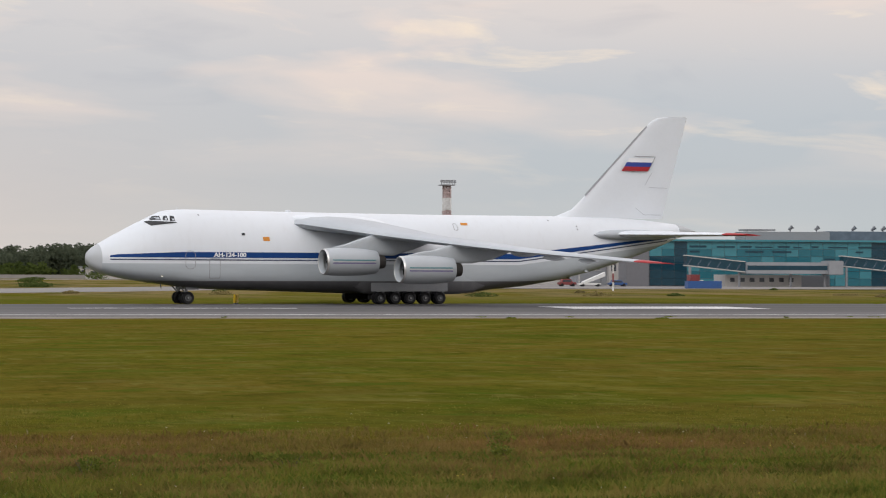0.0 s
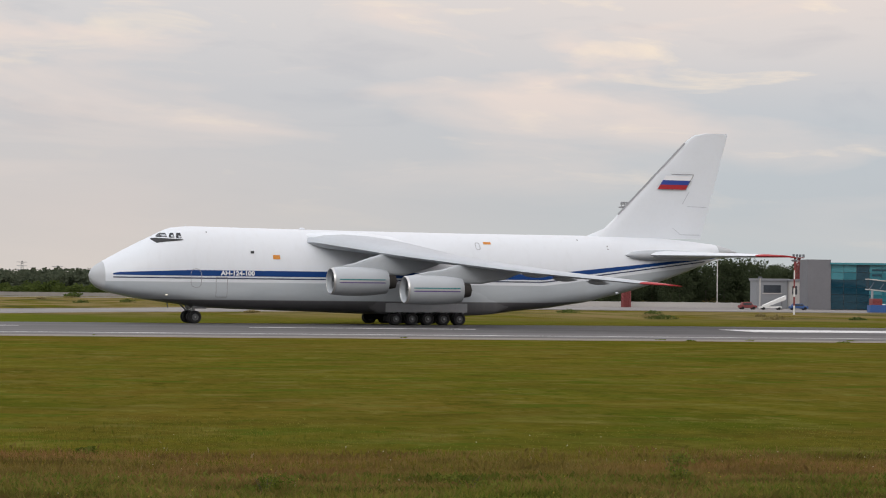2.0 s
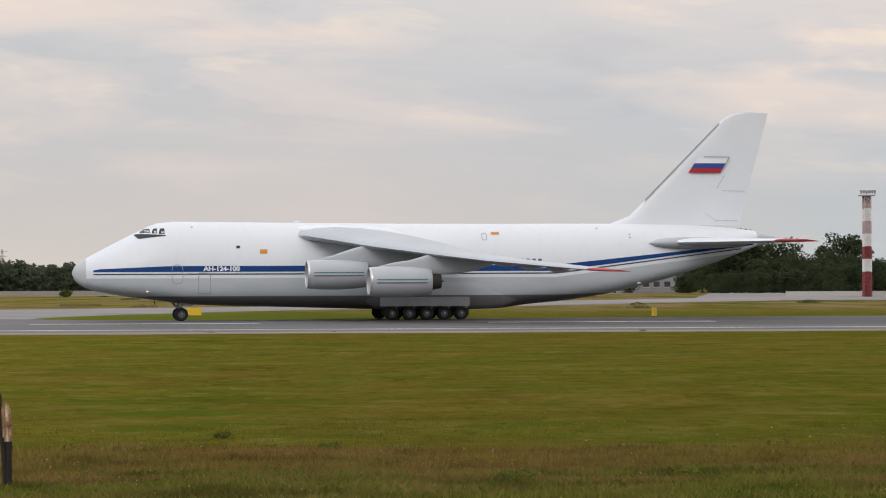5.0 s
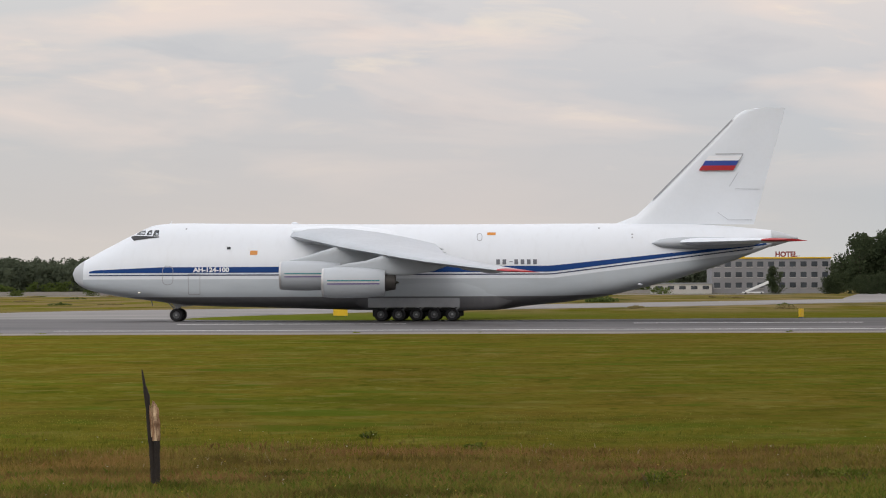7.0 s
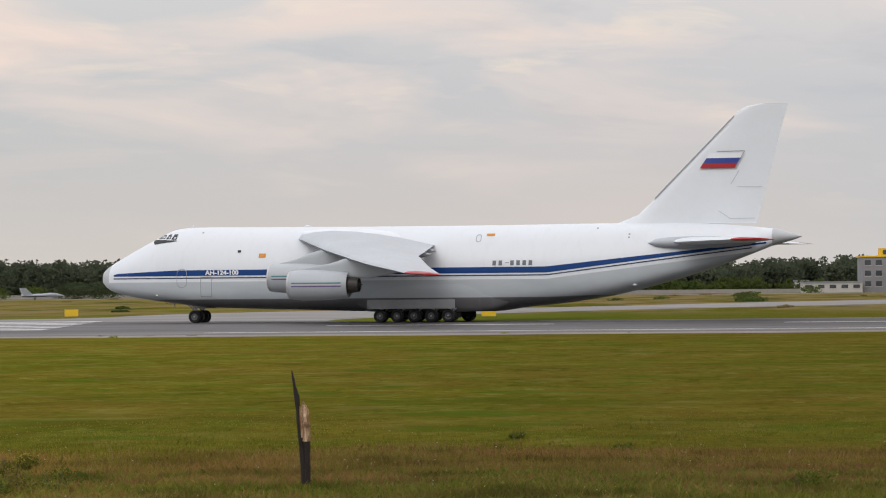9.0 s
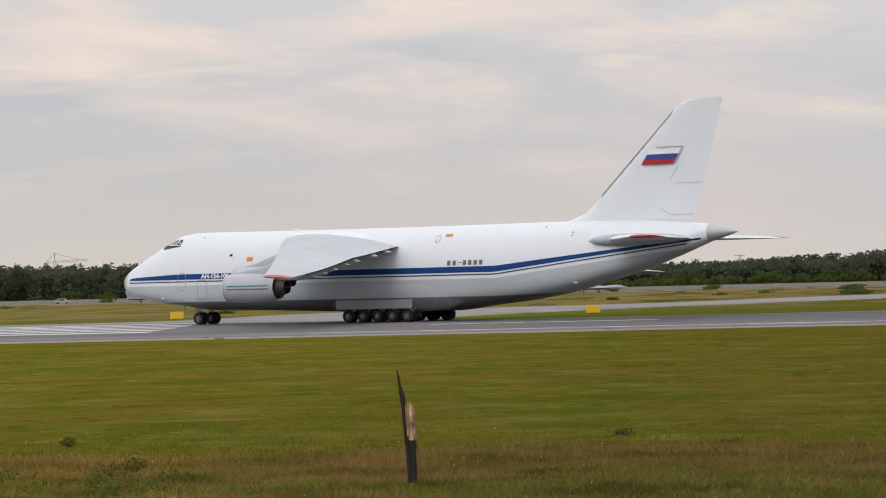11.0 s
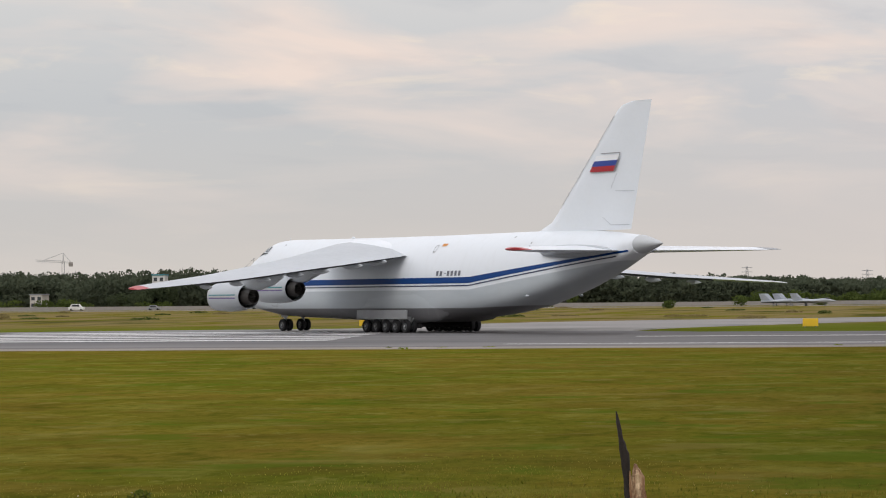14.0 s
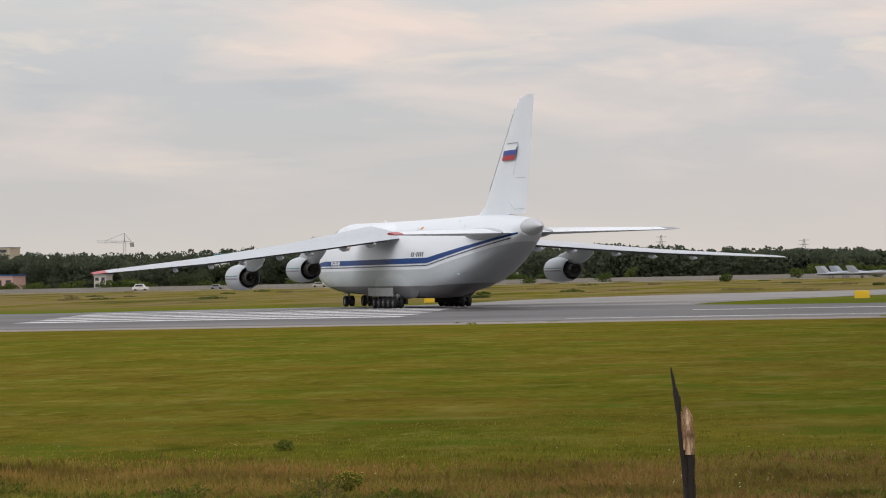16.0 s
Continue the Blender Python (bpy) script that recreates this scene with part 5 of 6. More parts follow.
def mast():
    m = group_thing("floodlight_mast", pose(129.9, 604, 0), "tall red and white lattice floodlight mast", "mast")
    for k in range(8):
        z0, z1 = 23.4 * k / 8, 23.4 * (k + 1) / 8
        w0, w1 = 0.84 - 0.012 * k, 0.84 - 0.012 * (k + 1)
        bm = bmesh.new()
        for sx in (-1, 1):
            for sy in (-1, 1):
                tube(bm, (sx * w0, sy * w0, z0), (sx * w1, sy * w1, z1), 0.16, n=6)
        for s in (-1, 1):
            for q in range(3):
                za, zb = z0 + (z1 - z0) * q / 3, z0 + (z1 - z0) * (q + 1) / 3
                tube(bm, (-w0, s * w0, za), (w0, s * w0, zb), 0.07, n=5)
                tube(bm, (w0, s * w0, za), (-w0, s * w0, zb), 0.10, n=5)
                tube(bm, (s * w0, -w0, za), (s * w0, w0, zb), 0.10, n=5)
                tube(bm, (-w0, s * w0, zb), (w0, s * w0, zb), 0.10, n=5)
        if k < 4:
            box(bm, -w0 * 0.85, w0 * 0.85, -0.3, 0.3, z0, z1)
        else:
            tube(bm, (0, 0, z0), (0, 0, z1), 0.28, n=6)
        part("mast_section", bm, (RED_PAINT if k < 5 else PALE_RED) if k in (0, 1, 3, 5, 7) else WHITE_PAINT, m, "red lattice section" if k in (0, 1, 3, 5, 7) else "white lattice section")
    part("platform", boxed(-1.7, 1.7, -1.5, 1.5, 23.4, 23.65), GREY_WALL, m, "dark lamp platform")
    for k in range(6):
        bm = bmesh.new()
        x = -1.6 + 0.64 * k
        box(bm, x - 0.24, x + 0.24, -1.8, -1.3, 24.0, 24.7, bevel=0.04)
        tube(bm, (x, -1.4, 23.6), (x, -1.5, 24.1), 0.06, n=5)
        part("floodlight", bm, GREY_WALL, m, "dark floodlight head")
    bm = bmesh.new()
    tube(bm, (-1.6, -1.2, 24.5), (1.6, -1.2, 24.5), 0.05, n=5)
    part("rail", bm, DARK_GREY, m, "thin guard rail")


def pole(x, y, h, label, banded, arm=0.8):
    p = group_thing("lamp_pole", pose(x, y, 0), label, "lamp pole", "poles round the apron")
    n = 6 if banded else 1
    for k in range(n):
        bm = bmesh.new()
        tube(bm, (0, 0, h * k / n - (0.2 if k == 0 else 0)), (0, 0, h * (k + 1) / n), 0.17 - 0.01 * k, n=8)
        part("pole_section", bm, (RED_PAINT if k % 2 else WHITE_PAINT) if banded else PALE_WALL, p)
    bm = bmesh.new()
    box(bm, -arm, arm, -0.25, 0.25, h, h + 0.35, bevel=0.05)
    part("lamp_head", bm, DARK_GREY, p, "dark lamp head")


mast()
pole(126.7, 449, 9.3, "slim red and white banded pole by the apron", True, 0.5)
pole(199, 792, 17.0, "tall pale floodlight pole before the trees", False, 1.6)
pole(160.5, 598, 7.2, "pale lamp pole beside the office", False, 0.5)


def pylon(x, y, h):
    p = group_thing("power_pylon", pose(x, y, 0), "distant grey lattice power pylon above the woods", "pylon", "power pylons")
    bm = bmesh.new()
    for sx in (-1, 1):
        for sy in (-1, 1):
            tube(bm, (sx * 2.2, sy * 2.2, 0), (sx * 0.35, sy * 0.35, h), 0.16, 0.12, 5)
    for k in range(8):
        w0, w1 = 2.2 - 1.85 * k / 8, 2.2 - 1.85 * (k + 1) / 8
        tube(bm, (-w0, -w0, h * k / 8), (w1, -w1, h * (k + 1) / 8), 0.10, n=4)
        tube(bm, (w0, -w0, h * k / 8), (-w1, -w1, h * (k + 1) / 8), 0.10, n=4)
    part("lattice", bm, GREY_WALL, p, "grey steel lattice")
    for z in (0.72, 0.84, 0.96):
        bm = bmesh.new()
        tube(bm, (-3.2, 0, h * z), (3.2, 0, h * z), 0.16, n=5)
        part("cross_arm", bm, GREY_WALL, p, "cross arm")


for x, y, h in ((-26, 1600, 18.5), (22, 1600, 18), (-183, 1600, 25), (-97, 1600, 21), (-5, 1600, 16), (-195, 1800, 20)):
    pylon(x, y, h)


def crane(x, y, h, jib, flip):
    c = group_thing("tower_crane", pose(x, y, 0), "distant tower crane above the woods", "crane", "tower cranes")
    bm = bmesh.new()
    for sx in (-0.8, 0.8):
        tube(bm, (sx, 0, 0), (sx, 0, h), 0.13, n=5)
    for k in range(18):
        tube(bm, (-0.8, 0, h * k / 18), (0.8, 0, h * (k + 1) / 18), 0.08, n=4)
    tube(bm, (0, 0, h), (0, 0, h + 5), 0.3, 0.15, 5)
    part("tower", bm, GREY_WALL, c, "grey lattice tower")
    bm = bmesh.new()
    for z in (0, 1.1):
        tube(bm, (-flip * jib * 0.28, 0, h - 1 + z), (flip * jib, 0, h + 0.4 + z * 0.6), 0.10, n=5)
    for k in range(14):
        xx = flip * jib * k / 14
        tube(bm, (xx, 0, h - 0.9), (xx + flip * jib / 28, 0, h + 0.6), 0.06, n=4)
    tube(bm, (0, 0, h + 5), (flip * jib * 0.7, 0, h + 0.8), 0.09, n=4)
    tube(bm, (0, 0, h + 5), (-flip * jib * 0.25, 0, h), 0.09, n=4)
    part("jib", bm, GREY_WALL, c, "long grey jib")
    part("counterweight", boxed(-flip * jib * 0.27 - 1, -flip * jib * 0.27 + 1, -0.8, 0.8, h - 3, h - 0.5), CONCRETE, c, "concrete counterweight")


crane(-375, 1500, 22.5, 20, 1)
crane(-490, 1500, 27, 17, -1)


# ---- signs by the runway ----
def yellow_board(x, y, w, h, turn, label):
    s = group_thing("runway_sign", pose(x, y, 0, 0, 0, turn), label, "sign", "yellow signs by the runway")
    part("board", boxed(-w / 2, w / 2, -0.12, 0.12, 0.10, 0.10 + h, bevel=0.03), YELLOW, s, "plain yellow face")
    for k in (-0.35, 0.35):
        part("foot", boxed(k * w - 0.05, k * w + 0.05, -0.1, 0.1, -0.15, 0.12), DARK_GREY, s, "short dark foot")


yellow_board(-12.5, 296.7, 1.62, 0.84, 0, "blank yellow sign board on short feet in the grass")
yellow_board(36.2, 272.5, 1.3, 0.86, 68, "yellow sign board turned nearly edge on")
yellow_board(-67.0, 331.0, 1.75, 0.88, 0, "blank yellow sign board beyond the turning pad")


# ---- parked things far off ----
def fighter(x, y, turn):
    f = group_thing("parked_fighter_jet", pose(x, y, 0, 0, 0, turn), "parked pale grey twin-fin fighter jet", "fighter jet", "parked fighter jets")
    bm = bmesh.new()
    loft(bm, [[(xx, w * math.cos(t), z + hh * math.sin(t)) for t in (2 * math.pi * i / 12 for i in range(12))] for xx, w, hh, z in ((-10, 0.1, 0.1, 2.0), (-8, 0.5, 0.5, 2.1), (-6, 0.75, 0.9, 2.4), (-4, 1.0, 0.9, 2.3), (0, 1.9, 0.8, 2.1), (6, 2.0, 0.7, 2.0), (9, 1.6, 0.6, 2.0))])
    part("body", bm, JET_GREY, f, "pale grey body", True)
    for s in (-1, 1):
        bm = bmesh.new()
        loft(bm, [[(-2, s * 1.5, 2.2), (6, s * 1.5, 2.2), (6, s * 1.5, 2.0), (-2, s * 1.5, 2.0)], [(4, s * 7, 2.1), (6.5, s * 7, 2.1), (6.5, s * 7, 2.0), (4, s * 7, 2.0)]])
        part("wing", bm, JET_GREY, f, "swept wing")
        bm = bmesh.new()
        loft(bm, [[(4, s * 1.6 - 0.1, 2.4), (8.5, s * 1.6 - 0.1, 2.4), (8.5, s * 1.6 + 0.1, 2.4), (4, s * 1.6 + 0.1, 2.4)], [(7.2, s * 2.2 - 0.05, 5.4), (9.6, s * 2.2 - 0.05, 5.4), (9.6, s * 2.2 + 0.05, 5.4), (7.2, s * 2.2 + 0.05, 5.4)]])
        part("fin", bm, JET_GREY, f, "slanted tail fin")
        bm = bmesh.new()
        tube(bm, (3, s * 1.6, 0), (3, s * 1.6, 1.8), 0.3, 0.15, 8)
        part("gear_leg", bm, DARK_GREY, f, "dark gear leg")
    bm = bmesh.new()
    tube(bm, (-5, 0, 0), (-5, 0, 1.8), 0.25, 0.12, 8)
    part("gear_leg", bm, DARK_GREY, f, "dark nose gear leg")
    f.scale = (0.74, 0.74, 0.74)
    part("canopy", pod(bmesh.new(), -7, -4, 0, 3.0, 0.5, 0.5), COCKPIT_GLASS, f, "dark canopy", True)


for x, y, turn in ((-41.5, 850, 158), (-37.6, 856, 155), (-31.5, 846, 172), (-184, 860, 200)):
    fighter(x, y, turn)


def vehicle(name, x, y, length, height, mat, label, turn=0):
    v = group_thing(name, pose(x, y, 0.1, 0, 0, turn), label, "vehicle", "vehicles parked far off")
    L = length / 2
    part("body", boxed(-L, L, -0.9, 0.9, 0.35, height * 0.58, bevel=0.12), mat, v, "painted body")
    bm = bmesh.new()
    loft(bm, [[(-L * 0.75, -0.85, height * 0.56), (L * 0.6, -0.85, height * 0.56), (L * 0.6, 0.85, height * 0.56), (-L * 0.75, 0.85, height * 0.56)], [(-L * 0.6, -0.7, height), (L * 0.35, -0.7, height), (L * 0.35, 0.7, height), (-L * 0.6, 0.7, height)]])
    part("cabin", bm, mat, v, "cabin")
    part("side_window", boxed(-L * 0.55, L * 0.4, -0.86, -0.8, height * 0.62, height * 0.9), WINDOW_DARK, v, "dark side windows")
    for s in (-0.62, 0.62):
        for q in (-0.85, 0.85):
            bm = bmesh.new()
            tube(bm, (L * s, q - 0.1, 0.33), (L * s, q + 0.1, 0.33), 0.34, n=12)
            part("wheel", bm, RUBBER, v, "dark wheel")


vehicle("car", 176.5, 556, 4.4, 1.5, WHITE_PAINT, "white car parked by the terminal")
vehicle("service_car", 159, 560, 4.2, 1.4, BLUE_PAINT, "dark blue service car on the apron")
vehicle("van", -270, 935, 4.8, 1.7, GREY_WALL, "grey van by the perimeter wall")
vehicle("van", -232, 938, 5.5, 1.8, PALE_WALL, "long white van by the perimeter wall")
vehicle("van", -300, 938, 6.0, 2.4, WHITE_PAINT, "white van near the pink building")


def passenger_stairs(x, y, size, mat, label):
    s = group_thing("boarding_stairs", pose(x, y, 0.1), label, "stairs", "boarding stairs on the apron")
    bm = bmesh.new()
    loft(bm, [[(0, -0.9, 0.4), (0, 0.9, 0.4), (0, 0.9, 1.0), (0, -0.9, 1.0)], [(size, -0.9, size * 0.45), (size, 0.9, size * 0.45), (size, 0.9, size * 0.45 + 0.9), (size, -0.9, size * 0.45 + 0.9)]])
    part("flight", bm, mat, s, "sloping flight with solid sides")
    part("chassis", boxed(-1, size * 0.8, -0.8, 0.8, 0.35, 0.75), mat, s, "low chassis")
    bm = bmesh.new()
    tube(bm, (size * 0.85, 0, 0), (size * 0.85, 0, size * 0.45), 0.12, n=6)
    part("support", bm, DARK_GREY, s, "support leg")
    for q in (0, size * 0.7):
        bm = bmesh.new()
        tube(bm, (q, -0.9, 0.3), (q, 0.9, 0.3), 0.3, n=10)
        part("wheel", bm, RUBBER, s, "dark wheel pair")


passenger_stairs(151, 560, 5, WHITE_PAINT, "white wheeled boarding stairs parked by the apron wall")
passenger_stairs(96, 860, 7.5, WHITE_PAINT, "white wheeled boarding stairs parked before the hotel")
vehicle("tractor", 148, 562, 4.0, 1.6, RED_PAINT, "small red airport tractor")
for x0, x1, mat, lab in ((157.5, 164.5, BLUE_PAINT, "blue shipping container on the apron"), (159.5, 161.5, RED_PAINT, "rust red crate on the apron")):
    deep = 0 if mat is BLUE_PAINT else 5
    c = group_thing("container", pose(x0, 503 + deep, 0.1), lab, "container", "containers on the apron")
    part("shell", boxed(0, x1 - x0, 0, 2.4, 0.02, 1.5 + deep * 0.25, bevel=0.04), mat, c)
    for k in range(6):
        part("rib", boxed((x1 - x0) * (k + 0.5) / 6 - 0.08, (x1 - x0) * (k + 0.5) / 6 + 0.08, -0.05, 0.01, 0.1, 1.4 + deep * 0.25), mat, c, "pressed rib")


# ---- the broken fence post in the near grass ----
def broken_post():
    p = group_thing("broken_fence_post", pose(-5.4, 47.9, 0.0), "broken dark fence post with a pale split stub", "post")
    r = random.Random(3)

    def stake(path, n=9):
        bm = bmesh.new()
        rings = []
        fine = []
        for p, q in zip(path, path[1:]):
            fine += [tuple(a + (b - a) * k / 4 for a, b in zip(p, q)) for k in range(4)]
        for x, y, z, w, d in fine + [path[-1]]:
            rings.append([(x + 0.8 * w * math.cos(t) * r.uniform(0.82, 1.14), y + d * math.sin(t) * r.uniform(0.85, 1.12), z) for t in (2 * math.pi * i / n for i in range(n))])
        return loft(bm, rings)

    part("stake", stake([(-0.02, 0, -0.3, 0.07, 0.06), (-0.03, 0, 0.3, 0.072, 0.06), (-0.07, 0, 0.8, 0.066, 0.055), (-0.115, 0, 1.3, 0.058, 0.05), (-0.15, 0, 1.62, 0.062, 0.05), (-0.185, 0, 1.78, 0.035, 0.045), (-0.215, 0, 1.95, 0.03, 0.03), (-0.235, 0, 2.08, 0.008, 0.01)]), CHARRED, p, "dark splintered leaning stake")
    part("stub", stake([(0.035, -0.02, -0.3, 0.066, 0.07), (0.04, -0.02, 0.3, 0.072, 0.07), (0.038, -0.02, 0.78, 0.068, 0.07)]), CHARRED, p, "dark lower end of the stub")
    part("split_wood", stake([(0.03, -0.03, 0.78, 0.085, 0.075), (0.022, -0.03, 1.1, 0.095, 0.07), (0.008, -0.03, 1.36, 0.09, 0.065), (-0.01, -0.03, 1.43, 0.055, 0.05), (-0.03, -0.02, 1.50, 0.02, 0.02)]), SPLIT_WOOD, p, "pale torn wood")
    part("splinter", stake([(-0.045, -0.05, 0.85, 0.025, 0.02), (-0.065, -0.05, 1.2, 0.036, 0.02), (-0.085, -0.05, 1.42, 0.014, 0.012)]), SPLIT_WOOD, p, "pale splinter")


broken_post()


# ---- grass blades of the near field ----
def blade_material(name, a, b, tip):
    m = Nodes(name)
    g = m.n("ShaderNodeNewGeometry")
    c = m.mix(g.outputs["Random Per Island"], a, b)
    c = m.mix(m.math("MULTIPLY", m.ramp(m.noise(0.28, 5, 0.6, (0.6, 1, 0)), (0.44, 0.0), (0.62, 1.0)), 0.7), c, tip)
    # paler towards the turning pad: that later exposure rise put into the blades' colour
    pale = m.ramp(m.math("ADD", m.math("DIVIDE", m.axis(0), 40.0), 0.5), (0.10, 1.0), (0.42, 0.0))
    c = m.mix(pale, c, (1.5, 1.45, 1.25), "MULTIPLY")
    # trampled and denser places
    c = m.mix(m.math("MULTIPLY", m.ramp(m.noise(0.55, 6, 0.65, (0.7, 0.8, 0)), (0.36, 1.0), (0.54, 0.0)), 0.75), c, tuple(v * 0.45 for v in a))
    return m.leafy(c, 0.4)


UNCUT = blade_material("uncut_grass_blades", (0.165, 0.140, 0.032), (0.250, 0.175, 0.058), (0.290, 0.150, 0.070))
MIXED = blade_material("green_uncut_blades", (0.120, 0.150, 0.020), (0.230, 0.215, 0.040), (0.300, 0.205, 0.075))
YELLOW_BLOOM = plain("small_yellow_blooms", (0.46, 0.36, 0.04), 0.8, wear=0.2)
WHITE_BLOOM = plain("small_white_blooms", (0.50, 0.46, 0.34), 0.8, wear=0.1)
MOWN = blade_material("mown_grass_blades", (0.115, 0.145, 0.014), (0.205, 0.200, 0.032), (0.240, 0.175, 0.050))
WEED = blade_material("broad_weed_leaves", (0.085, 0.120, 0.016), (0.150, 0.185, 0.030), (0.20, 0.200, 0.040))
FLOWER = plain("pale_seed_heads", (0.36, 0.29, 0.17), 0.9, wear=0.2)


def blades(name, label, material, count, y0, y1, hmin, hmax, width, seed, category="grass", keep=None):
    rng = np.random.default_rng(seed)
    y = y0 + (y1 - y0) * rng.random(count) ** 0.9
    x = y * np.tan(np.radians(rng.uniform(-24, 24, count)))
    clear = ~((abs(x + 5.35) < 0.2) & (abs(y - 47.3) < 0.7))
    x, y = x[clear], y[clear]
    if keep is not None:
        k = keep(x, y, rng)
        x, y = x[k], y[k]
    n = len(x)
    h = rng.uniform(hmin, hmax, n) * (0.7 + 0.6 * rng.random(n))
    a = rng.uniform(0, 2 * np.pi, n)
    lean = rng.uniform(0.2, 1.1, n) * h
    b = rng.uniform(0, 2 * np.pi, n)
    dx, dy = np.cos(a) * width, np.sin(a) * width
    z0 = np.full(n, -0.1)
    tip = np.stack([x + np.cos(b) * lean, y + np.sin(b) * lean, h], 1)
    mid = np.stack([x + np.cos(b) * lean * 0.35, y + np.sin(b) * lean * 0.35, h * 0.6], 1)
    off = np.stack([dx, dy, 0 * dx], 1)
    base = np.stack([x, y, z0], 1)
    v = np.stack([base - off, base + off, mid + off * 0.8, tip, mid - off * 0.8], 1).reshape(-1, 3)
    i = np.arange(n)[:, None] * 5
    me = bpy.data.meshes.new(name)
    me.from_pydata(v.tolist(), [], (i + np.array([[0, 1, 2, 3, 4]])).tolist())
    me.materials.append(material)
    return tagged(new(name, me), label, category, "", "stuff")


def clumped(x, y, rng):
    return np.array([noise.noise((a * 0.22, b * 0.5, 3.1)) for a, b in zip(x, y)]) + rng.normal(0, 0.22, len(x)) > -0.02


def faded(y0, y1):
    """Thins the blades out between two distances."""
    return lambda x, y, r: r.random(len(y)) < np.clip((y1 + 5 * np.sin(x * 0.45) - y) / (y1 - y0), 0, 1)


def red_band(x, y, r):
    """Keeps the reddish grass in an uneven band between the green strips."""
    wob = np.array([noise.noise((a * 0.16, 0.0, 8.2)) for a in x]) * 6
    return (r.random(len(y)) < np.clip((y - 43 - wob * 0.5) / 5, 0.12, 1)) & (r.random(len(y)) < np.clip((58.5 + wob - y) / 9, 0, 1))


def blooms(name, label, material, count, y0, y1, size, low, high, seed):
    """Small flower heads of six petals scattered in loose drifts over the uncut strip."""
    rng = np.random.default_rng(seed)
    y = rng.uniform(y0, y1, count)
    x = y * np.tan(np.radians(rng.uniform(-22, 22, count)))
    keep = np.array([noise.noise((a * 0.35, b * 0.4, seed * 1.7)) for a, b in zip(x, y)]) > 0.02
    spots = np.stack([x, y, rng.uniform(low, high, count)], 1)[keep]
    petals = np.concatenate([leaf_cloud(rng, [(a, b, c, size, size * 0.6)], 6, size * 0.8) for a, b, c in spots])
    tagged(new(name, cloud_mesh(name, petals, material)), label, "wild flowers", "", "stuff")


def edge_weeds():
    """Ragged tufts that creep over the runway's near edge."""
    rng = np.random.default_rng(9)
    spots = [(x, 192.0 + rng.uniform(-1.2, 1.2), rng.uniform(0.04, 0.14), rng.uniform(0.2, 0.6)) for x in rng.uniform(-90, 100, 26)]
    leaves = np.concatenate([leaf_cloud(rng, [(x, y, h * 0.4, w, h * 0.5)], 40, 0.10) for x, y, h, w in spots])
    tagged(new("edge_weeds", cloud_mesh("edge_weeds", leaves, WEED)), "ragged weed tufts along the runway edge", "weeds", "", "stuff")


blades("uncut_grass", "tall uncut grass with dry reddish tops along the fence", UNCUT, 130000, 43, 62, 0.03, 0.13, 0.009, 1, keep=red_band)
blades("uncut_grass", "dense tufts of taller dry grass", UNCUT, 50000, 43, 57, 0.08, 0.18, 0.008, 2, keep=clumped)
blades("uncut_grass", "green uncut grass close to the fence", MIXED, 110000, 36, 50, 0.04, 0.13, 0.010, 7)
blades("uncut_grass", "taller mixed tufts close to the fence", MIXED, 40000, 36, 47, 0.10, 0.22, 0.009, 8, keep=lambda x, y, r: clumped(x * 1.6 + 11, y * 1.3, r))
edge_weeds()
blades("mown_grass", "short mown grass blades beyond the uncut strip", MOWN, 70000, 48, 74, 0.02, 0.06, 0.010, 3, keep=faded(50, 73))
blades("broad_weeds", "low green broad-leaved weeds in the grass", WEED, 52000, 36, 50, 0.03, 0.15, 0.028, 4, "weeds", keep=lambda x, y, r: clumped(x + 40, y + 9, r))
blades("seed_heads", "pale seed heads and small flowers in the grass", FLOWER, 420, 40, 58, 0.04, 0.14, 0.008, 6, "wild flowers")


blooms("yellow_flowers", "tiny yellow flowers scattered in the uncut grass", YELLOW_BLOOM, 150, 38, 52, 0.014, 0.12, 0.28, 5)
blooms("white_flowers", "tiny white flowers scattered in the uncut grass", WHITE_BLOOM, 170, 38, 62, 0.013, 0.10, 0.24, 6)


def yellow_bush(x, y, h, w, seed):
    """Upright flowering weed: leafy stems under a spray of yellow blooms."""
    rng = np.random.default_rng(seed)
    s = group_thing("flowering_bush", pose(x, y, 0), "bushy green weed topped with yellow flowers in the grass", "bush")
    bm = bmesh.new()
    for a in range(11):
        tube(bm, (0.12 * w * math.cos(a * 2.4), 0.12 * w * math.sin(a * 2.4), -0.1), (0.42 * w * math.cos(a * 2.4), 0.42 * w * math.sin(a * 2.4), h * 0.9), 0.008, 0.004, 4)
    part("stem", bm, BARK, s, "thin brown stems")
    spray = [(rng.normal() * w * 0.28, rng.normal() * w * 0.2, h * u, w * 0.26, h * 0.2) for u in (0.2, 0.3, 0.4, 0.5, 0.6, 0.7, 0.78, 0.82)]
    leaves = new("leaves", cloud_mesh("leaves", leaf_cloud(rng, spray, 1500, 0.024), MIXED))
    top = new("blooms", cloud_mesh("blooms", leaf_cloud(rng, [(a, b, c + h * 0.1, d, e * 0.6) for a, b, c, d, e in spray[5:]], 260, 0.012), YELLOW_BLOOM))
    for ob, lab in ((leaves, "narrow green leaves"), (top, "small yellow flower heads")):
        ob.parent = s
        tagged(ob, lab, kind="stuff")


yellow_bush(-10.55, 46.2, 0.66, 0.85, 61)


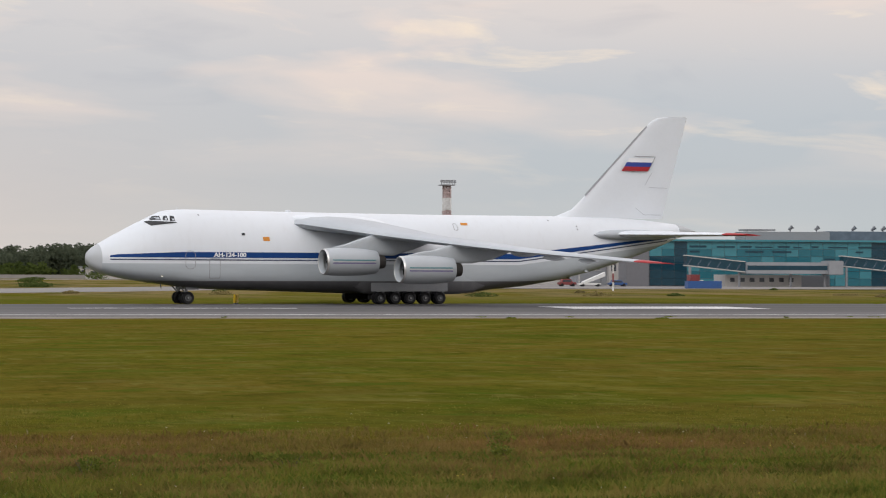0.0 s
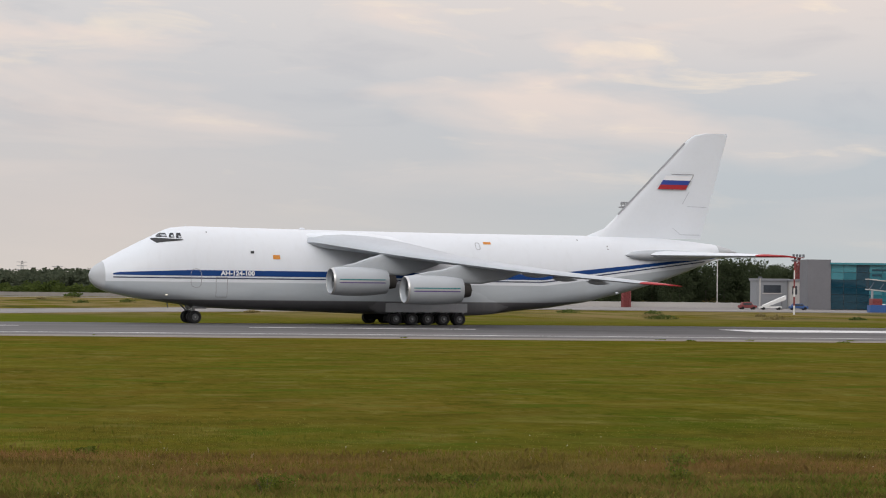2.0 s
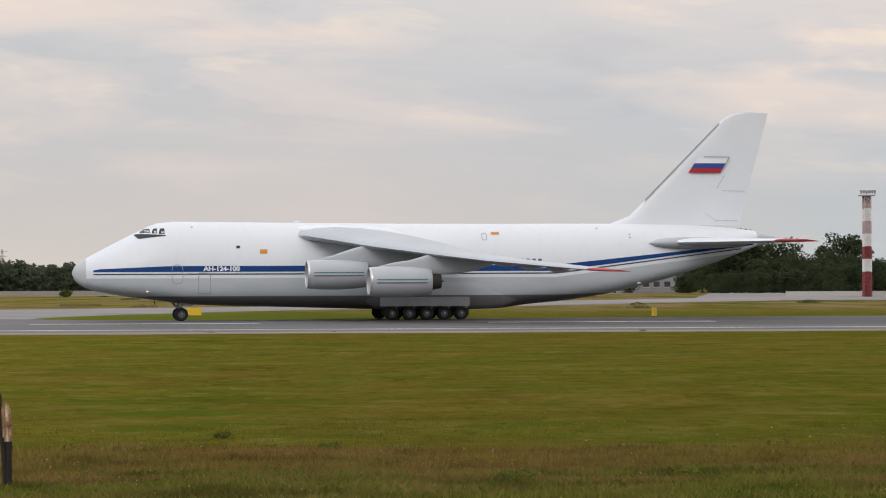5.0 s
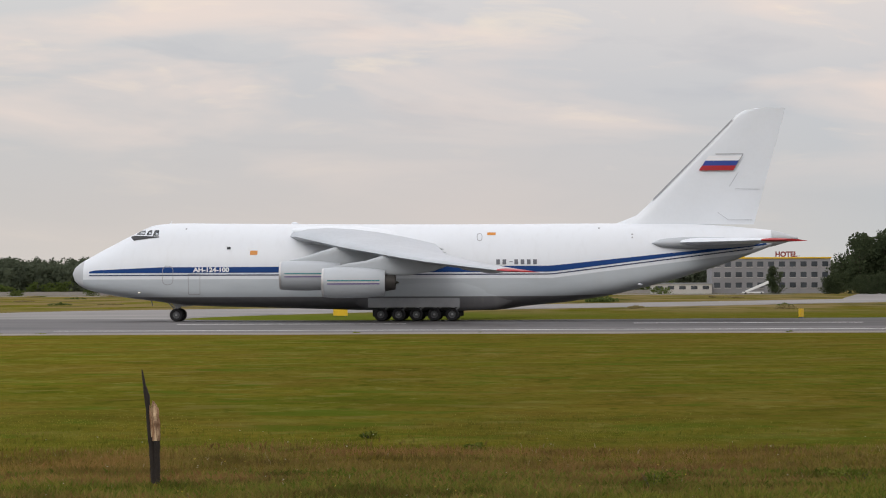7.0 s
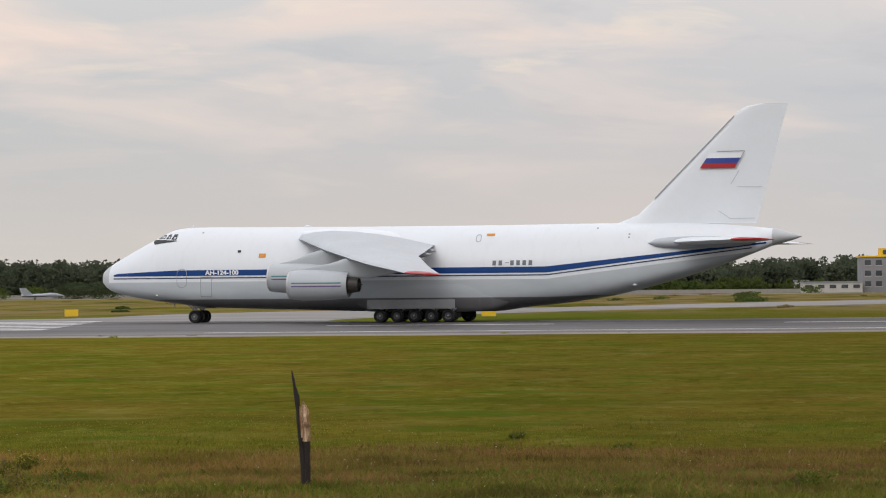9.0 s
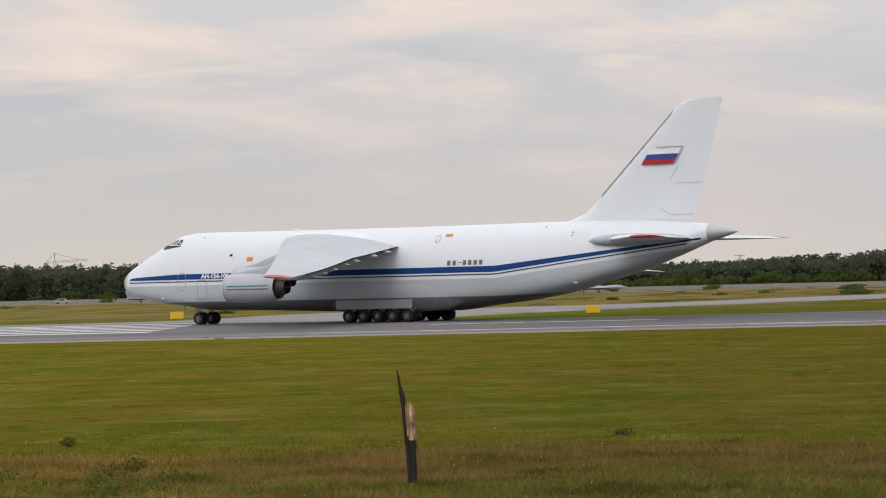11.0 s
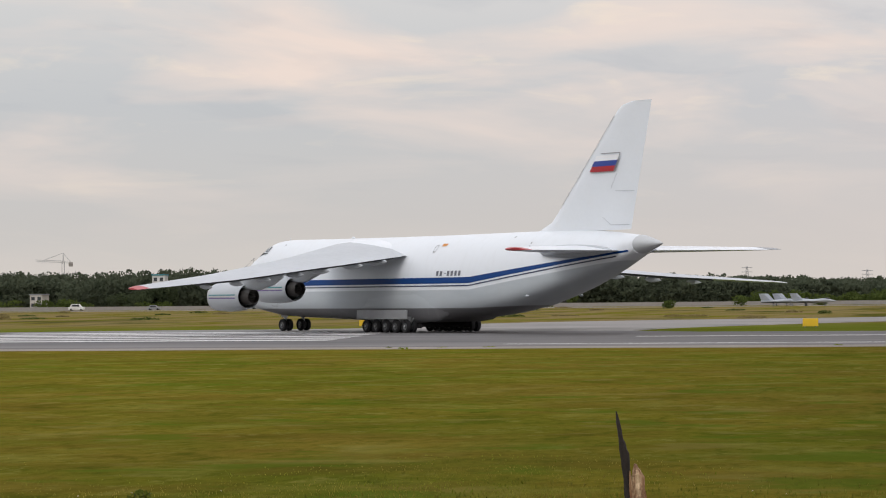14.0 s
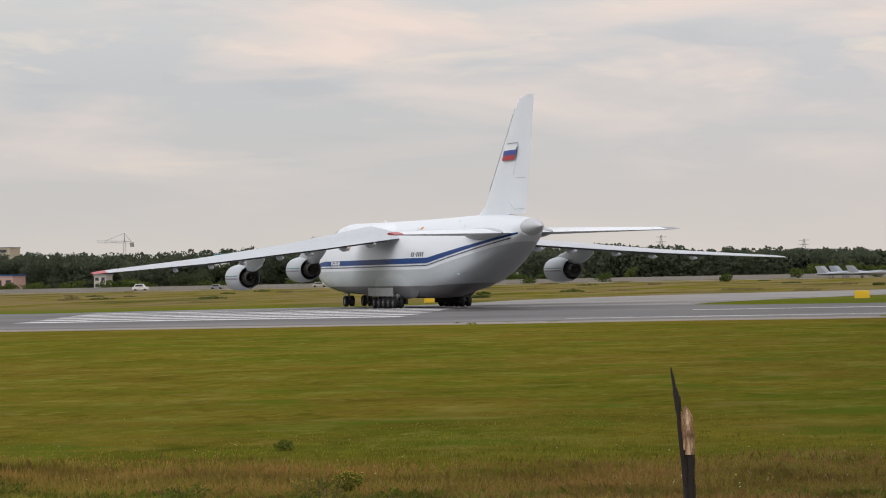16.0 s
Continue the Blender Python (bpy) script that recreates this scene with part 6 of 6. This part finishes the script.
def fence_wire():
    """A sagging strand of old barbed wire on a short stake at the field's edge."""
    s = group_thing("wire_fence", pose(-0.02, 39.0, -0.17), "sagging strand of old barbed wire on a short stake", "fence")
    part("stake", boxed(0.46, 0.54, -0.03, 0.05, -0.2, 0.42, bevel=0.01), CHARRED, s, "short dark wooden stake")
    bm = bmesh.new()
    pts = [(0.5 + d, 0.0, 0.34 - 0.20 * min(1.0, abs(d) / 2.2) ** 1.2) for d in (-2.4, -1.8, -1.2, -0.6, 0.0, 0.6, 1.2, 1.8)]
    for p, q in zip(pts, pts[1:]):
        tube(bm, p, q, 0.006, 0.006, 5)
        tube(bm, (p[0] + 0.2, -0.03, p[2] - 0.02), (p[0] + 0.24, 0.03, p[2] + 0.05), 0.005, 0.003, 4)
    part("barbed_wire", bm, CHARRED, s, "thin rusty barbed wire")


fence_wire()


def weed_clump(x, y, h, w, seed):
    rng = np.random.default_rng(seed)
    s = group_thing("weed_clump", pose(x, y, 0), "bushy dark green weed standing above the grass", "weed", "weeds in the near grass")
    crown = new("leaves", cloud_mesh("leaves", leaf_cloud(rng, [(rng.normal() * w * 0.3, rng.normal() * w * 0.3, h * u, w * 0.35, h * 0.3) for u in (0.2, 0.35, 0.5, 0.6, 0.75)], 420, 0.026), WEED))
    crown.parent = s
    bm = bmesh.new()
    for a in range(5):
        tube(bm, (0, 0, -0.1), (0.35 * w * math.cos(a * 1.3), 0.35 * w * math.sin(a * 1.3), h * 0.8), 0.008, 0.004, 4)
    part("stem", bm, BARK, s, "thin stems")


for k, (x, y, h, w) in enumerate(((12.3, 52.5, 0.35, 0.6), (11.6, 49, 0.3, 0.5), (-9.6, 46, 0.45, 0.8), (-10.4, 45, 0.4, 0.6), (-15, 61, 0.2, 0.4), (3.5, 46, 0.35, 0.6), (-2.0, 62, 0.16, 0.35), (7.2, 47, 0.3, 0.7), (-13.4, 48, 0.35, 0.6), (-17, 50, 0.3, 0.7), (0.5, 57, 0.16, 0.35))):
    weed_clump(x, y, h, w, 70 + k)


DRY_FAR = foliage("dry_far_weeds", (0.21, 0.175, 0.075), (0.25, 0.205, 0.09))


def far_weeds():
    """Low ragged drifts of dry and green weeds on the rough ground beyond the runway."""
    rng = np.random.default_rng(31)
    for label, mat, count, tall in (("pale dry weeds on the rough ground beyond the runway", DRY_FAR, 34, 0.8), ("low green weeds on the rough ground beyond the runway", SHRUB, 22, 0.9)):
        spots = []
        while len(spots) < count:
            y = rng.uniform(340, 850)
            x = y * math.tan(math.radians(rng.uniform(-21, 24)))
            inner = float(np.interp(x, [p[0] for p in TAXI_INNER[12:]], [p[1] for p in TAXI_INNER[12:]]))
            outer = float(np.interp(x, [p[0] for p in TAXI_OUTER], [p[1] for p in TAXI_OUTER]))
            if inner - 6 < y < outer + 6 and x > -64 or (x > 76 and y > 486):
                continue
            spots.append((x, y, tall * rng.uniform(0.4, 1.0), rng.uniform(0.5, 1.3)))
        leaves = np.concatenate([leaf_cloud(rng, [(x, y, h * 0.25, w, h * 0.7), (x + w, y + 1, h * 0.2, w * 1.3, h * 0.5), (x - w, y - 1, h * 0.2, w * 1.1, h * 0.45)], 420, 0.12) for x, y, h, w in spots])
        tagged(new("far_weeds", cloud_mesh("far_weeds", leaves, mat)), label, "weeds", "", "stuff")


far_weeds()


# ---- what moves ----
def motions():
    """The aircraft rolls along the runway and turns away; its wheels turn with it."""
    walk(AIRCRAFT, [(t, pose(x, y, 0.17, bank, 0, turn)) for t, x, y, turn, bank in PLANE_ROWS])
    times = [k / 10 for k in range(161)]
    ts = [r[0] for r in PLANE_ROWS]
    px, py = (np.interp(times, ts, [r[k] for r in PLANE_ROWS]) for k in (1, 2))
    rolled = [0.0]
    for k in range(160):
        rolled.append(rolled[-1] + math.hypot(px[k + 1] - px[k], py[k + 1] - py[k]))
    for wheel, x, y in SPINNING:
        walk(wheel, [(t, pose(x, y, 0.62) @ Matrix.Rotation(-d / 0.62, 4, "Y")) for t, d in zip(times, rolled)])


motions()
